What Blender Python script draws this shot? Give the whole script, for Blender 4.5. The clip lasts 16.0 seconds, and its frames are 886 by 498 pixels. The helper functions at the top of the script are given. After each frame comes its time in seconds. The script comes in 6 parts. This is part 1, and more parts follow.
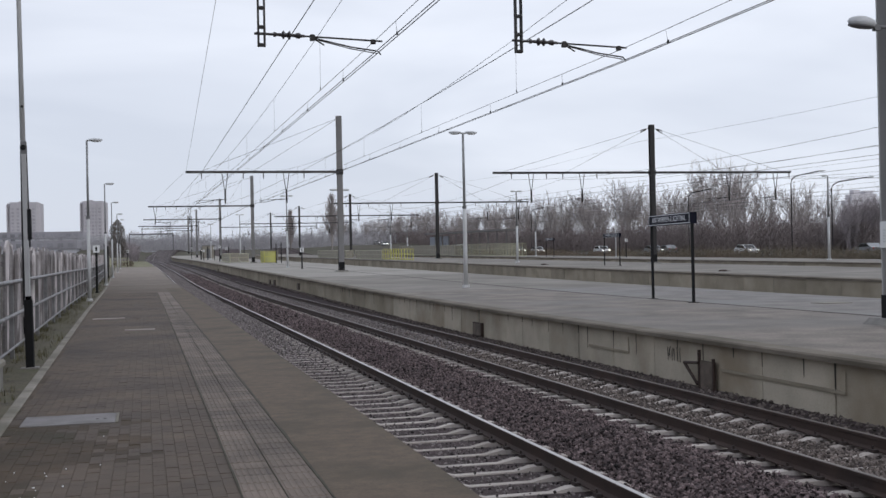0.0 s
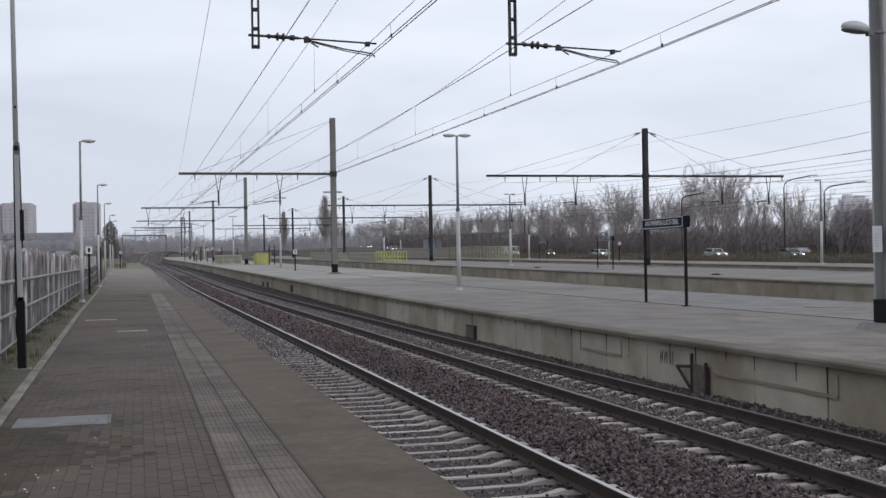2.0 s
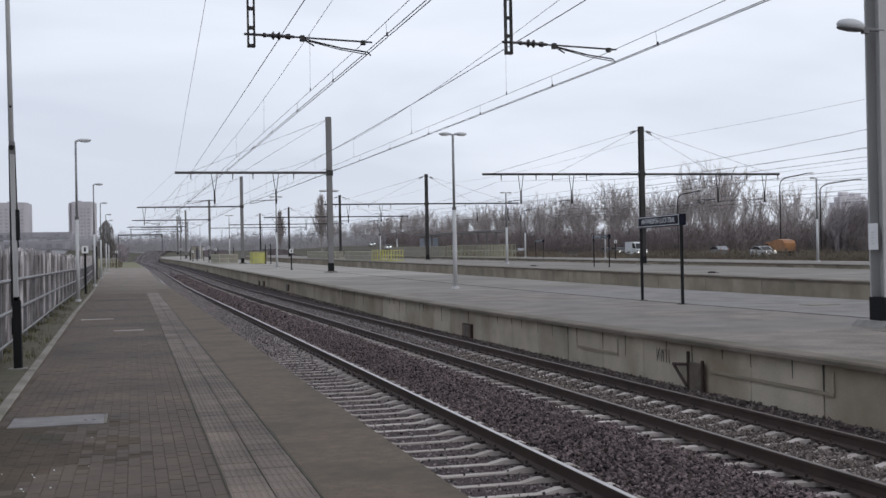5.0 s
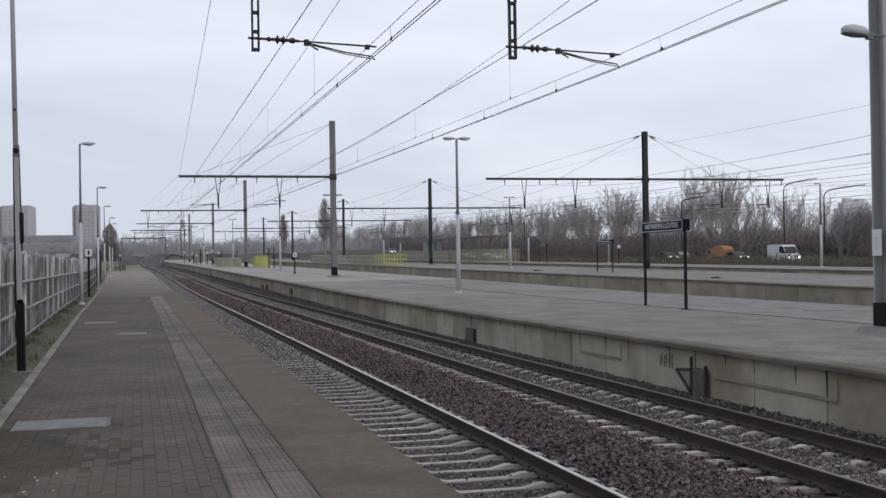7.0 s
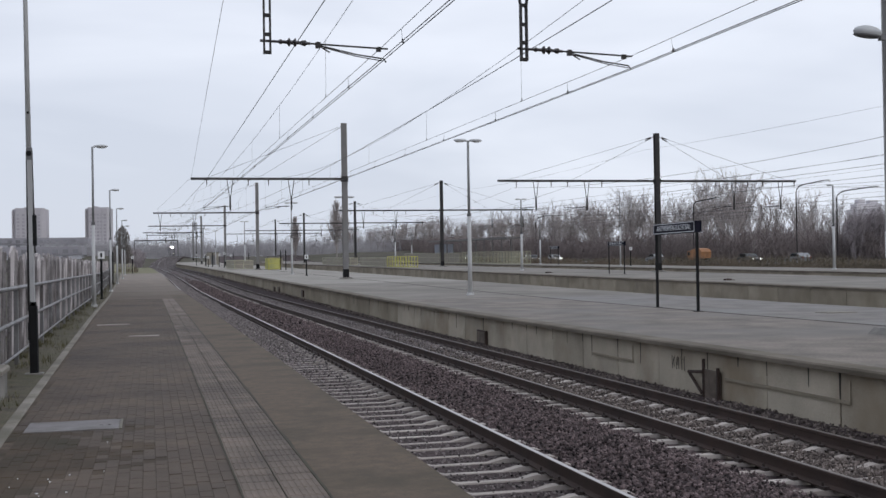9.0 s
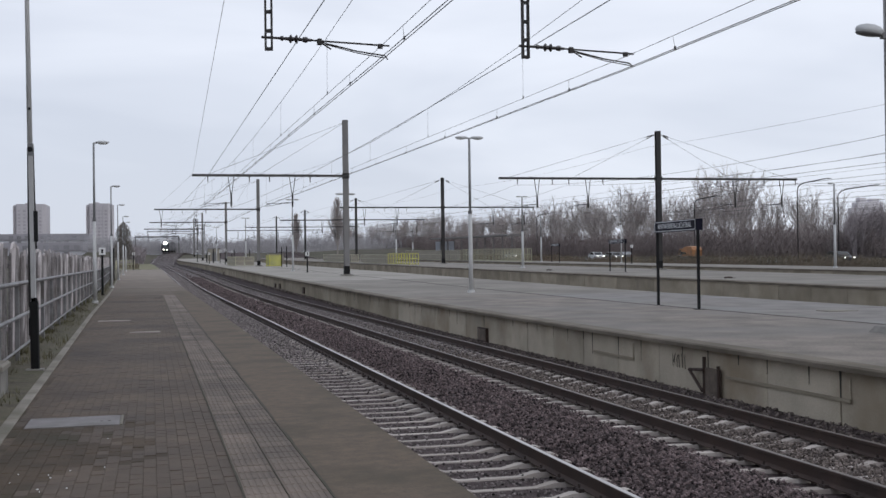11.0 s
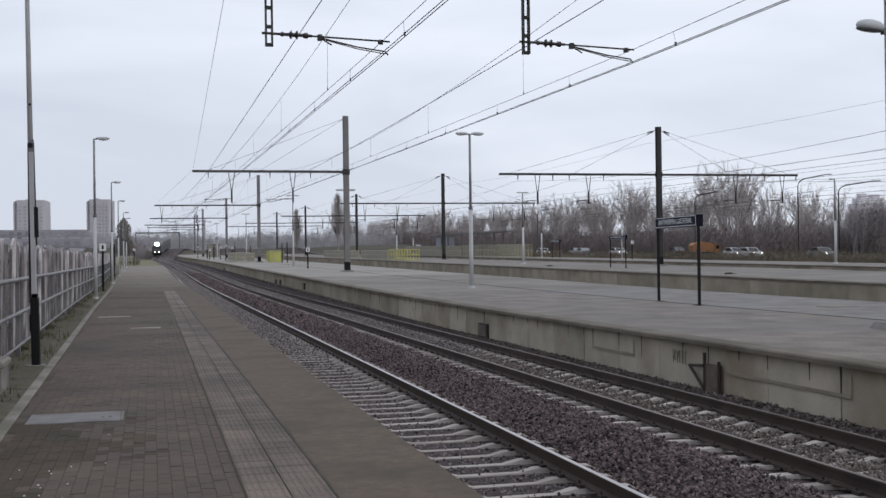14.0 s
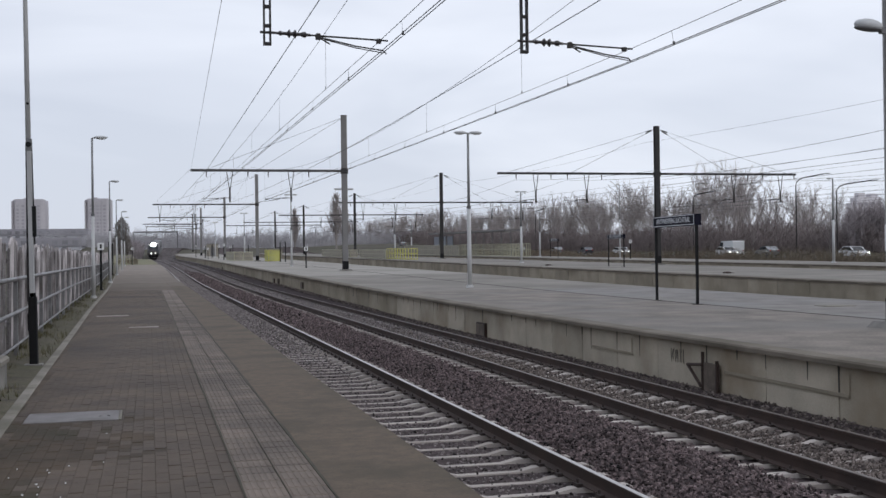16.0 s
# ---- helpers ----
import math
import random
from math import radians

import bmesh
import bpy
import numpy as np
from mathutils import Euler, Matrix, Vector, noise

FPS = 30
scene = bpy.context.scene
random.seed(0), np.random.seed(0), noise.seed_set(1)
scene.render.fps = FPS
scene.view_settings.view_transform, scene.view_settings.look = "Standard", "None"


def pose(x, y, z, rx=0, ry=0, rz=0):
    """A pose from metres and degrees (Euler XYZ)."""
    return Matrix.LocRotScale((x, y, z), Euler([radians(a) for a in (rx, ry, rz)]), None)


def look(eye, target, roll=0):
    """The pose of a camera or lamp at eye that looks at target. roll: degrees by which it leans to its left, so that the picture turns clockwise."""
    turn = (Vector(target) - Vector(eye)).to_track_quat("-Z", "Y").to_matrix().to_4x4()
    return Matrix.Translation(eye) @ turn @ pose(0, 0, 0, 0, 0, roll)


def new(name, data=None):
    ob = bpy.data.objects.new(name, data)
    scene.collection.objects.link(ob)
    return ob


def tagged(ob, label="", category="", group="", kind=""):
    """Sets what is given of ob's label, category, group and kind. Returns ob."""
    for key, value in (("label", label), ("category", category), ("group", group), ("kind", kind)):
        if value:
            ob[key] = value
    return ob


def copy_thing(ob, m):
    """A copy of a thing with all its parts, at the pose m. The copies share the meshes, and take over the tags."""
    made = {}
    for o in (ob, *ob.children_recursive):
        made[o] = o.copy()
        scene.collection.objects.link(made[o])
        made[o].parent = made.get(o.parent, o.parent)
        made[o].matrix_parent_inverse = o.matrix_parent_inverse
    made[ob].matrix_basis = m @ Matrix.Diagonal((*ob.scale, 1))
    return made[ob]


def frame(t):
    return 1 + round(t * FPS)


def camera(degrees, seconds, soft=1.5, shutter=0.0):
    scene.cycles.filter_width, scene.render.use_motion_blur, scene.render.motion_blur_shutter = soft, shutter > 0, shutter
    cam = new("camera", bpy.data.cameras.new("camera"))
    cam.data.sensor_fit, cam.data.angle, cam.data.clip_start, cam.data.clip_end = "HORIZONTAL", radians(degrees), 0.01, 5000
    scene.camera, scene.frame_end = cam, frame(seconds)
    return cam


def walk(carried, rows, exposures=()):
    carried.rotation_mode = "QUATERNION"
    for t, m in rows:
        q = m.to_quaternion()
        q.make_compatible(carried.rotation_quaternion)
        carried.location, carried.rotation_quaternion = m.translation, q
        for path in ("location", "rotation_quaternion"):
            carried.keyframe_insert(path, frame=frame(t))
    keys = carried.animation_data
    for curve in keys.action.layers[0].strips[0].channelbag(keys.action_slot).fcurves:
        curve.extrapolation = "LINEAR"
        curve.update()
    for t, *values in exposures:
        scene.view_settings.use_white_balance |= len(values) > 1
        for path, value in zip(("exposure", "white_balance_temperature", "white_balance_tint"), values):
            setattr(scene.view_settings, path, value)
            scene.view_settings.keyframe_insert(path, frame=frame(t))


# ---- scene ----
cam = camera(41.86, 16.0, soft=1.5)
EYE = (0.0, 0.0, 1.65)
# seconds, degrees to the right of the tracks, degrees upwards, degrees of lean to the right
PATH = [
    (0.0, 14.432, 0.289, 1.187),
    (0.5, 14.632, 0.493, 1.116),
    (1.0, 14.750, 0.720, 0.923),
    (1.5, 14.734, 0.707, 0.992),
    (2.0, 14.765, 0.413, 0.949),
    (2.5, 14.766, 0.149, 0.970),
    (3.0, 14.812, -0.075, 1.026),
    (3.5, 14.963, -0.194, 0.901),
    (4.0, 14.985, -0.113, 1.084),
    (6.5, 14.839, 0.826, 0.988),
    (7.0, 14.785, 0.561, 0.886),
    (7.5, 14.527, 0.244, 0.808),
    (8.0, 14.286, 0.317, 0.953),
    (8.5, 14.178, 0.512, 0.960),
    (9.0, 14.216, 0.671, 0.930),
    (11.5, 14.190, 0.519, 0.715),
    (12.0, 14.237, 0.609, 0.692),
    (12.5, 14.108, 0.526, 0.688),
    (13.0, 14.026, 0.358, 0.690),
    (13.5, 14.091, 0.304, 0.809),
    (14.0, 14.142, 0.331, 0.771),
    (14.5, 14.191, 0.401, 0.983),
    (15.0, 14.153, 0.358, 0.948),
    (15.5, 14.184, 0.326, 0.791),
    (16.0, 14.230, 0.288, 0.764),
]


def aim(yaw, up):
    a, b = radians(yaw), radians(up)
    return (EYE[0] + 60 * math.sin(a) * math.cos(b), EYE[1] + 60 * math.cos(a) * math.cos(b), EYE[2] + 60 * math.sin(b))


walk(cam, [(t, look(EYE, aim(yaw, up), -lean)) for t, yaw, up, lean in PATH], [(0.0, 0.0), (2.5, 0.0), (3.3, 0.03), (4.3, 0.03), (6.3, -0.04), (9.0, -0.02), (16.0, -0.02)])


# ---- world and light: an overcast winter day ----
def sky():
    world = bpy.data.worlds.new("overcast_sky")
    scene.world = world
    world.use_nodes = True
    nt = world.node_tree
    nt.nodes.clear()
    out, bg = nt.nodes.new("ShaderNodeOutputWorld"), nt.nodes.new("ShaderNodeBackground")
    tex = nt.nodes.new("ShaderNodeTexSky")
    tex.sky_type, tex.sun_disc = "NISHITA", False
    tex.sun_elevation, tex.sun_rotation = radians(28), radians(200)
    dim = nt.nodes.new("ShaderNodeVectorMath")
    dim.operation = "SCALE"
    dim.inputs[3].default_value = 0.9
    nt.links.new(tex.outputs[0], dim.inputs[0])
    co, mp = nt.nodes.new("ShaderNodeTexCoord"), nt.nodes.new("ShaderNodeMapping")
    mp.inputs["Scale"].default_value = (1.6, 1.6, 6.5)
    nt.links.new(co.outputs["Generated"], mp.inputs[0])
    n = nt.nodes.new("ShaderNodeTexNoise")
    n.inputs["Scale"].default_value, n.inputs["Detail"].default_value, n.inputs["Roughness"].default_value = 1.5, 4.0, 0.5
    n.inputs["Distortion"].default_value = 0.4
    nt.links.new(mp.outputs[0], n.inputs[0])
    ramp = nt.nodes.new("ShaderNodeValToRGB")
    ramp.color_ramp.elements[0].position, ramp.color_ramp.elements[1].position = 0.3, 0.68
    ramp.color_ramp.elements[0].color = (6.76, 7.25, 8.4, 1)
    ramp.color_ramp.elements[1].color = (8.9, 9.35, 10.46, 1)
    split, lean = nt.nodes.new("ShaderNodeSeparateXYZ"), nt.nodes.new("ShaderNodeMath")
    nt.links.new(co.outputs["Generated"], split.inputs[0])
    lean.operation = "MULTIPLY_ADD"
    lean.inputs[1].default_value = 0.42
    nt.links.new(split.outputs[0], lean.inputs[0])
    up = nt.nodes.new("ShaderNodeMath")
    up.operation = "MULTIPLY_ADD"
    up.inputs[1].default_value = 1.1
    shift = nt.nodes.new("ShaderNodeMath")
    shift.operation = "SUBTRACT"
    shift.inputs[1].default_value = 0.25
    nt.links.new(n.outputs[0], lean.inputs[2])
    low = nt.nodes.new("ShaderNodeMath")
    low.operation = "MINIMUM"
    low.inputs[1].default_value = 0.2
    nt.links.new(split.outputs[2], low.inputs[0])
    nt.links.new(low.outputs[0], up.inputs[0])
    nt.links.new(lean.outputs[0], up.inputs[2])
    nt.links.new(up.outputs[0], shift.inputs[0])
    nt.links.new(shift.outputs[0], ramp.inputs[0])
    mix = nt.nodes.new("ShaderNodeMix")
    mix.data_type = "RGBA"
    mix.inputs[0].default_value = 0.93
    nt.links.new(dim.outputs[0], mix.inputs[6])
    nt.links.new(ramp.outputs[0], mix.inputs[7])
    nt.links.new(mix.outputs[2], bg.inputs[0])
    bg.inputs[1].default_value = 0.1
    nt.links.new(bg.outputs[0], out.inputs[0])
    lamp = bpy.data.lights.new("sun", "SUN")
    lamp.energy, lamp.angle, lamp.color = 0.5, radians(30), (1.0, 0.97, 0.92)
    ob = new("sun", lamp)
    ob.matrix_world = look((60, -80, 60), (0, 0, 0))


sky()


# ---- materials ----
def mat(name, base, rough=0.8, metal=0.0, var=0.25, scale=4.0, fine=60.0, bump=0.25, stain=None, stain_scale=0.6, stain_amount=0.5,
        island=0.0, obrand=0.0, spec=0.5, wet=0.0, depth=0.004, coat=0.0):
    m = bpy.data.materials.new(name)
    m.use_nodes = True
    nt = m.node_tree
    b = nt.nodes["Principled BSDF"]
    b.inputs["Metallic"].default_value = metal
    b.inputs["Specular IOR Level"].default_value = spec
    b.inputs["Coat Weight"].default_value = coat
    co = nt.nodes.new("ShaderNodeTexCoord")
    geo = nt.nodes.new("ShaderNodeNewGeometry")

    def tex(s, detail=5.0):
        n = nt.nodes.new("ShaderNodeTexNoise")
        n.inputs["Scale"].default_value, n.inputs["Detail"].default_value = s, detail
        nt.links.new(geo.outputs["Position"], n.inputs[0])
        return n

    def maths(op, a, c):
        n = nt.nodes.new("ShaderNodeMath")
        n.operation = op
        for k, v in enumerate((a, c)):
            if isinstance(v, (int, float)):
                n.inputs[k].default_value = v
            else:
                nt.links.new(v, n.inputs[k])
        return n.outputs[0]

    big, small = tex(scale), tex(fine, 3.0)
    v = maths("ADD", maths("MULTIPLY", maths("SUBTRACT", big.outputs[0], 0.5), 4.2 * var), maths("MULTIPLY", maths("SUBTRACT", small.outputs[0], 0.5), 2.4 * var))
    v = maths("MAXIMUM", maths("ADD", v, 1.0), 0.3)
    if island:
        v = maths("ADD", v, maths("MULTIPLY", maths("SUBTRACT", geo.outputs["Random Per Island"], 0.5), island))
    if obrand:
        oi = nt.nodes.new("ShaderNodeObjectInfo")
        v = maths("ADD", v, maths("MULTIPLY", maths("SUBTRACT", oi.outputs["Random"], 0.5), obrand))
    col = nt.nodes.new("ShaderNodeVectorMath")
    col.operation = "SCALE"
    col.inputs[0].default_value = base
    nt.links.new(v, col.inputs[3])
    last = col.outputs[0]
    if stain:
        st = tex(stain_scale, 6.0)
        rp = nt.nodes.new("ShaderNodeValToRGB")
        rp.color_ramp.elements[0].position, rp.color_ramp.elements[1].position = 0.45, 0.7
        nt.links.new(st.outputs[0], rp.inputs[0])
        mx = nt.nodes.new("ShaderNodeMix")
        mx.data_type = "RGBA"
        nt.links.new(maths("MULTIPLY", rp.outputs[0], stain_amount), mx.inputs[0])
        nt.links.new(last, mx.inputs[6])
        mx.inputs[7].default_value = (*stain, 1)
        last = mx.outputs[2]
        if wet:
            nt.links.new(maths("SUBTRACT", rough, maths("MULTIPLY", rp.outputs[0], wet)), b.inputs["Roughness"])
    if not wet or not stain:
        nt.links.new(maths("ADD", rough - 0.08, maths("MULTIPLY", big.outputs[0], 0.16)), b.inputs["Roughness"])
    nt.links.new(last, b.inputs["Base Color"])
    if bump:
        bp = nt.nodes.new("ShaderNodeBump")
        bp.inputs["Strength"].default_value, bp.inputs["Distance"].default_value = bump, depth
        nt.links.new(small.outputs[0], bp.inputs["Height"])
        nt.links.new(bp.outputs[0], b.inputs["Normal"])
    return m


def glow(name, color, strength):
    m = bpy.data.materials.new(name)
    m.use_nodes = True
    b = m.node_tree.nodes["Principled BSDF"]
    b.inputs["Base Color"].default_value = (*color, 1)
    b.inputs["Emission Color"].default_value = (*color, 1)
    b.inputs["Emission Strength"].default_value = strength
    return m


M = dict(
    paver=mat("clay_paver", (0.09, 0.067, 0.05), 0.78, var=0.32, scale=1.4, fine=90, stain=(0.04, 0.032, 0.026), stain_scale=0.3, stain_amount=0.9, island=0.2, obrand=0.18, spec=0.32),
    paver_damp=mat("damp_mossy_paver", (0.066, 0.049, 0.034), 0.8, var=0.4, scale=1.4, fine=90, stain=(0.038, 0.036, 0.022), stain_scale=0.8, stain_amount=0.8, obrand=0.2, spec=0.2),
    paver_joint=mat("sanded_joint", (0.105, 0.083, 0.066), 0.95, var=0.5, scale=5.0, stain=(0.04, 0.036, 0.024), stain_scale=2.5, stain_amount=0.8, spec=0.2),
    tactile=mat("concrete_guide_tile", (0.142, 0.113, 0.092), 0.76, var=0.38, scale=1.4, fine=120, stain=(0.072, 0.057, 0.046), stain_scale=0.5, stain_amount=0.9, island=0.3, obrand=0.3, spec=0.32),
    edge_band=mat("mossy_platform_concrete", (0.106, 0.078, 0.054), 0.8, var=0.3, scale=7.0, fine=40, stain=(0.05, 0.042, 0.027), stain_scale=1.0, stain_amount=0.85, spec=0.32),
    coping=mat("worn_coping_concrete", (0.165, 0.143, 0.116), 0.9, var=0.28, scale=1.0, fine=60, stain=(0.085, 0.073, 0.054), stain_scale=0.7, stain_amount=0.75, spec=0.22),
    kerb=mat("grey_kerb_concrete", (0.25, 0.232, 0.203), 0.88, var=0.25, scale=1.5, fine=60, stain=(0.1, 0.095, 0.066), stain_scale=1.0, stain_amount=0.7, obrand=0.2, spec=0.2),
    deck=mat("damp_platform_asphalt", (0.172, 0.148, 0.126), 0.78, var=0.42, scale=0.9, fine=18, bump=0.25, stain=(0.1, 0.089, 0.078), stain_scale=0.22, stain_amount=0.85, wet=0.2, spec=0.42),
    panel=mat("weathered_wall_concrete", (0.43, 0.385, 0.31), 0.9, var=0.2, scale=1.0, fine=50, stain=(0.25, 0.2, 0.14), stain_scale=0.7, stain_amount=0.8, obrand=0.28, spec=0.2),
    # stained concrete, also dark enough to stand in for shade on far panels
    panel_dirty_shaded=mat("grimy_shaded_wall_concrete", (0.33, 0.29, 0.225), 0.9, var=0.18, scale=0.8, fine=50, stain=(0.19, 0.165, 0.12), stain_scale=0.5, stain_amount=0.7, obrand=0.3, spec=0.2),
    joint=mat("dark_wall_joint", (0.05, 0.046, 0.04), 0.9),
    ballast=mat("ballast_bed", (0.072, 0.056, 0.056), 0.95, var=0.4, scale=6, fine=45, bump=0.9, depth=0.03, spec=0.2),
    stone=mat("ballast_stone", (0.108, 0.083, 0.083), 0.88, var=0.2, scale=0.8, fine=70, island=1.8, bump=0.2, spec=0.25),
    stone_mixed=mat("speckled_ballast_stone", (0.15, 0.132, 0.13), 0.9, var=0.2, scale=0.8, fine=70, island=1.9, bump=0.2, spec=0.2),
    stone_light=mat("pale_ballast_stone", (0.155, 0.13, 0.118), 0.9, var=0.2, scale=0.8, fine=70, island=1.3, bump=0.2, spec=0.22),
    sleeper=mat("pale_sleeper_concrete", (0.43, 0.39, 0.36), 0.9, var=0.2, scale=2.0, fine=70, stain=(0.2, 0.165, 0.142), stain_scale=1.0, stain_amount=0.65, obrand=0.35, spec=0.22),
    rail=mat("rusty_rail_steel", (0.052, 0.034, 0.028), 0.75, 0.2, var=0.35, scale=2, fine=80, stain=(0.065, 0.038, 0.028), stain_scale=1.5),
    rail_top=mat("polished_rail_head", (0.46, 0.44, 0.42), 0.36, 1.0, var=0.1, scale=1.0, fine=40, bump=0.05),
    rail_dull=mat("dull_rail_head", (0.16, 0.135, 0.12), 0.5, 0.6, var=0.15, scale=1.0, fine=40, bump=0.05),
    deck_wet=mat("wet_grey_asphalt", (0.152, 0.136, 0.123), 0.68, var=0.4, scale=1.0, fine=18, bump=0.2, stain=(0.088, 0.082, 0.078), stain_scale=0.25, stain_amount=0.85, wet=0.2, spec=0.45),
    # deck_mid and deck_pale: asphalt tones lifted to hold distance haze
    deck_mid=mat("hazed_platform_asphalt", (0.225, 0.208, 0.186), 0.85, var=0.25, scale=0.4, fine=18, bump=0.2, stain=(0.15, 0.138, 0.122), stain_scale=0.15, stain_amount=0.8, spec=0.2),
    deck_pale=mat("hazed_pale_concrete", (0.31, 0.292, 0.264), 0.88, var=0.2, scale=0.3, fine=12, bump=0.2, stain=(0.225, 0.21, 0.186), stain_scale=0.1, stain_amount=0.7, spec=0.2),
    moss=mat("dark_mossy_joint", (0.05, 0.046, 0.03), 0.95, var=0.4, scale=6, fine=60, stain=(0.075, 0.065, 0.045), stain_scale=2.0),
    clip=mat("rail_clip_steel", (0.05, 0.038, 0.034), 0.7, 0.3),
    rusty_plate=mat("rust_stained_plate", (0.13, 0.105, 0.085), 0.85, var=0.3, scale=5, fine=50, stain=(0.06, 0.045, 0.036), stain_scale=3.0, stain_amount=0.8),
    steel=mat("dull_grey_painted_steel", (0.14, 0.14, 0.145), 0.6, 0.0, var=0.2, scale=1.2, fine=40, stain=(0.09, 0.085, 0.08), stain_scale=0.7),
    steel_light=mat("pale_grey_mast_steel", (0.17, 0.165, 0.165), 0.6, 0.0, var=0.15, scale=1.2, fine=40, stain=(0.16, 0.15, 0.14), stain_scale=0.8),
    steel_dark=mat("dark_mast_steel", (0.022, 0.021, 0.022), 0.75, 0.0, var=0.25, scale=1.5, fine=40, stain=(0.05, 0.042, 0.038), stain_scale=0.7),
    beam_steel=mat("weathered_beam_steel", (0.06, 0.058, 0.06), 0.7, var=0.25, scale=1.2, fine=40, stain=(0.1, 0.085, 0.075), stain_scale=0.8),
    galv=mat("galvanised_lamp_pole", (0.5, 0.505, 0.51), 0.55, 0.0, var=0.08, scale=1.5, fine=50, stain=(0.36, 0.35, 0.34), stain_scale=1.0, stain_amount=0.5),
    lamp_head=mat("pale_lamp_housing", (0.5, 0.51, 0.52), 0.45, 0.0, var=0.08),
    diffuser=mat("milky_lamp_diffuser", (0.7, 0.71, 0.7), 0.3, 0.0, var=0.05),
    wire=mat("tarnished_wire", (0.05, 0.05, 0.055), 0.6, 0.3, var=0.1, bump=0.0),
    insul=mat("brown_insulator", (0.035, 0.03, 0.032), 0.35, 0.0, var=0.1),
    black=mat("black_paint", (0.009, 0.009, 0.01), 0.7, var=0.3, fine=30, spec=0.2),
    footing=mat("concrete_footing", (0.19, 0.18, 0.165), 0.85, var=0.3, scale=3),
    paling=mat("grey_weathered_paling", (0.36, 0.333, 0.333), 0.9, var=0.3, scale=1.3, fine=30, stain=(0.11, 0.095, 0.09), stain_scale=1.4, stain_amount=0.85, island=0.5, obrand=1.3, spec=0.2),
    fence_steel=mat("grey_fence_pipe", (0.2, 0.2, 0.205), 0.5, 0.3, var=0.3, scale=3, stain=(0.07, 0.052, 0.042), stain_scale=2.5, stain_amount=0.7),
    soil=mat("mossy_soil", (0.095, 0.083, 0.058), 0.95, var=0.5, scale=3, fine=50, bump=0.8, depth=0.02, stain=(0.085, 0.082, 0.046), stain_scale=1.3, stain_amount=0.8),
    grass=mat("winter_grass", (0.105, 0.098, 0.055), 0.9, var=0.2, scale=1.2, fine=20, island=0.8, bump=0, spec=0.2),
    field=mat("rough_ground", (0.09, 0.081, 0.064), 0.95, var=0.3, scale=0.15, fine=3.0, bump=0.5, depth=0.05, stain=(0.075, 0.076, 0.048), stain_scale=0.05, stain_amount=0.8, spec=0.2),
    dry_grass=mat("pale_dry_grass", (0.2, 0.19, 0.125), 0.95, var=0.3, scale=0.4, fine=6.0, bump=0.5, depth=0.04, stain=(0.15, 0.155, 0.085), stain_scale=0.12, stain_amount=0.8, spec=0.2),
    # ballast tone lifted towards haze for the far end of the line
    stone_hazed=mat("hazed_ballast_stone", (0.2, 0.183, 0.186), 0.9, var=0.2, scale=0.5, fine=30, island=0.8, bump=0, spec=0.2),
    asphalt=mat("road_asphalt", (0.06, 0.06, 0.062), 0.8, var=0.25, scale=0.6, fine=30),
    bark=mat("winter_bark", (0.27, 0.245, 0.23), 0.9, var=0.2, scale=0.6, fine=8, bump=0.3, obrand=0.4, spec=0.15),
    twig=mat("bare_twigs", (0.33, 0.295, 0.285), 0.9, var=0.1, scale=0.3, fine=6, island=0.3, bump=0, obrand=0.3, spec=0.15),
    # wood colour raised to a pale grey that includes the haze
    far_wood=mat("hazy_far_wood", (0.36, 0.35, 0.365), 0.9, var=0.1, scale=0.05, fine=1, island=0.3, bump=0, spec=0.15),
    mast_grey=mat("smooth_grey_mast_paint", (0.38, 0.375, 0.37), 0.6, var=0.06, scale=1.0, fine=30, stain=(0.3, 0.29, 0.28), stain_scale=0.6, stain_amount=0.5),
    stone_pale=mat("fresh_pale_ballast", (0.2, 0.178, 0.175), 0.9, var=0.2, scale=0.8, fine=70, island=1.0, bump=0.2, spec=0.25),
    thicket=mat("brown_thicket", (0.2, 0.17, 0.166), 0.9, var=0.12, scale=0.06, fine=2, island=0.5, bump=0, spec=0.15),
    # thicket brown lifted and greyed to include some haze
    hazy_thicket=mat("hazy_grey_brown_thicket", (0.285, 0.255, 0.262), 0.9, var=0.12, scale=0.06, fine=2, island=0.5, bump=0, spec=0.15),
    shrub=mat("low_green_brown_shrub", (0.135, 0.116, 0.088), 0.9, var=0.35, scale=0.12, fine=6, island=0.8, bump=0, stain=(0.19, 0.14, 0.11), stain_scale=0.08, stain_amount=0.6, spec=0.15),
    evergreen=mat("grey_green_evergreen", (0.185, 0.168, 0.155), 0.9, var=0.12, scale=0.5, fine=6, island=0.4, bump=0),
    yellow=mat("faded_yellow_paint", (0.5, 0.47, 0.1), 0.6, var=0.12, scale=1.0, stain=(0.28, 0.27, 0.13), stain_scale=0.5),
    yellow_panel=mat("faded_yellow_green_panel", (0.44, 0.43, 0.14), 0.7, var=0.2, scale=0.8, stain=(0.27, 0.28, 0.18), stain_scale=0.6, stain_amount=0.7),
    yellow_pale=mat("pale_yellow_green_railing", (0.37, 0.36, 0.26), 0.6, var=0.15, scale=1.0),
    infill=mat("beige_railing_infill", (0.26, 0.235, 0.195), 0.7, var=0.2, scale=1.2, stain=(0.2, 0.19, 0.16), stain_scale=0.7),
    sign_navy=mat("navy_sign_enamel", (0.005, 0.005, 0.014), 0.6, var=0.1, spec=0.15),
    sign_white=mat("white_sign_enamel", (0.62, 0.63, 0.66), 0.4, var=0.06),
    # tower and apartment walls: haze mixed into the concrete colour
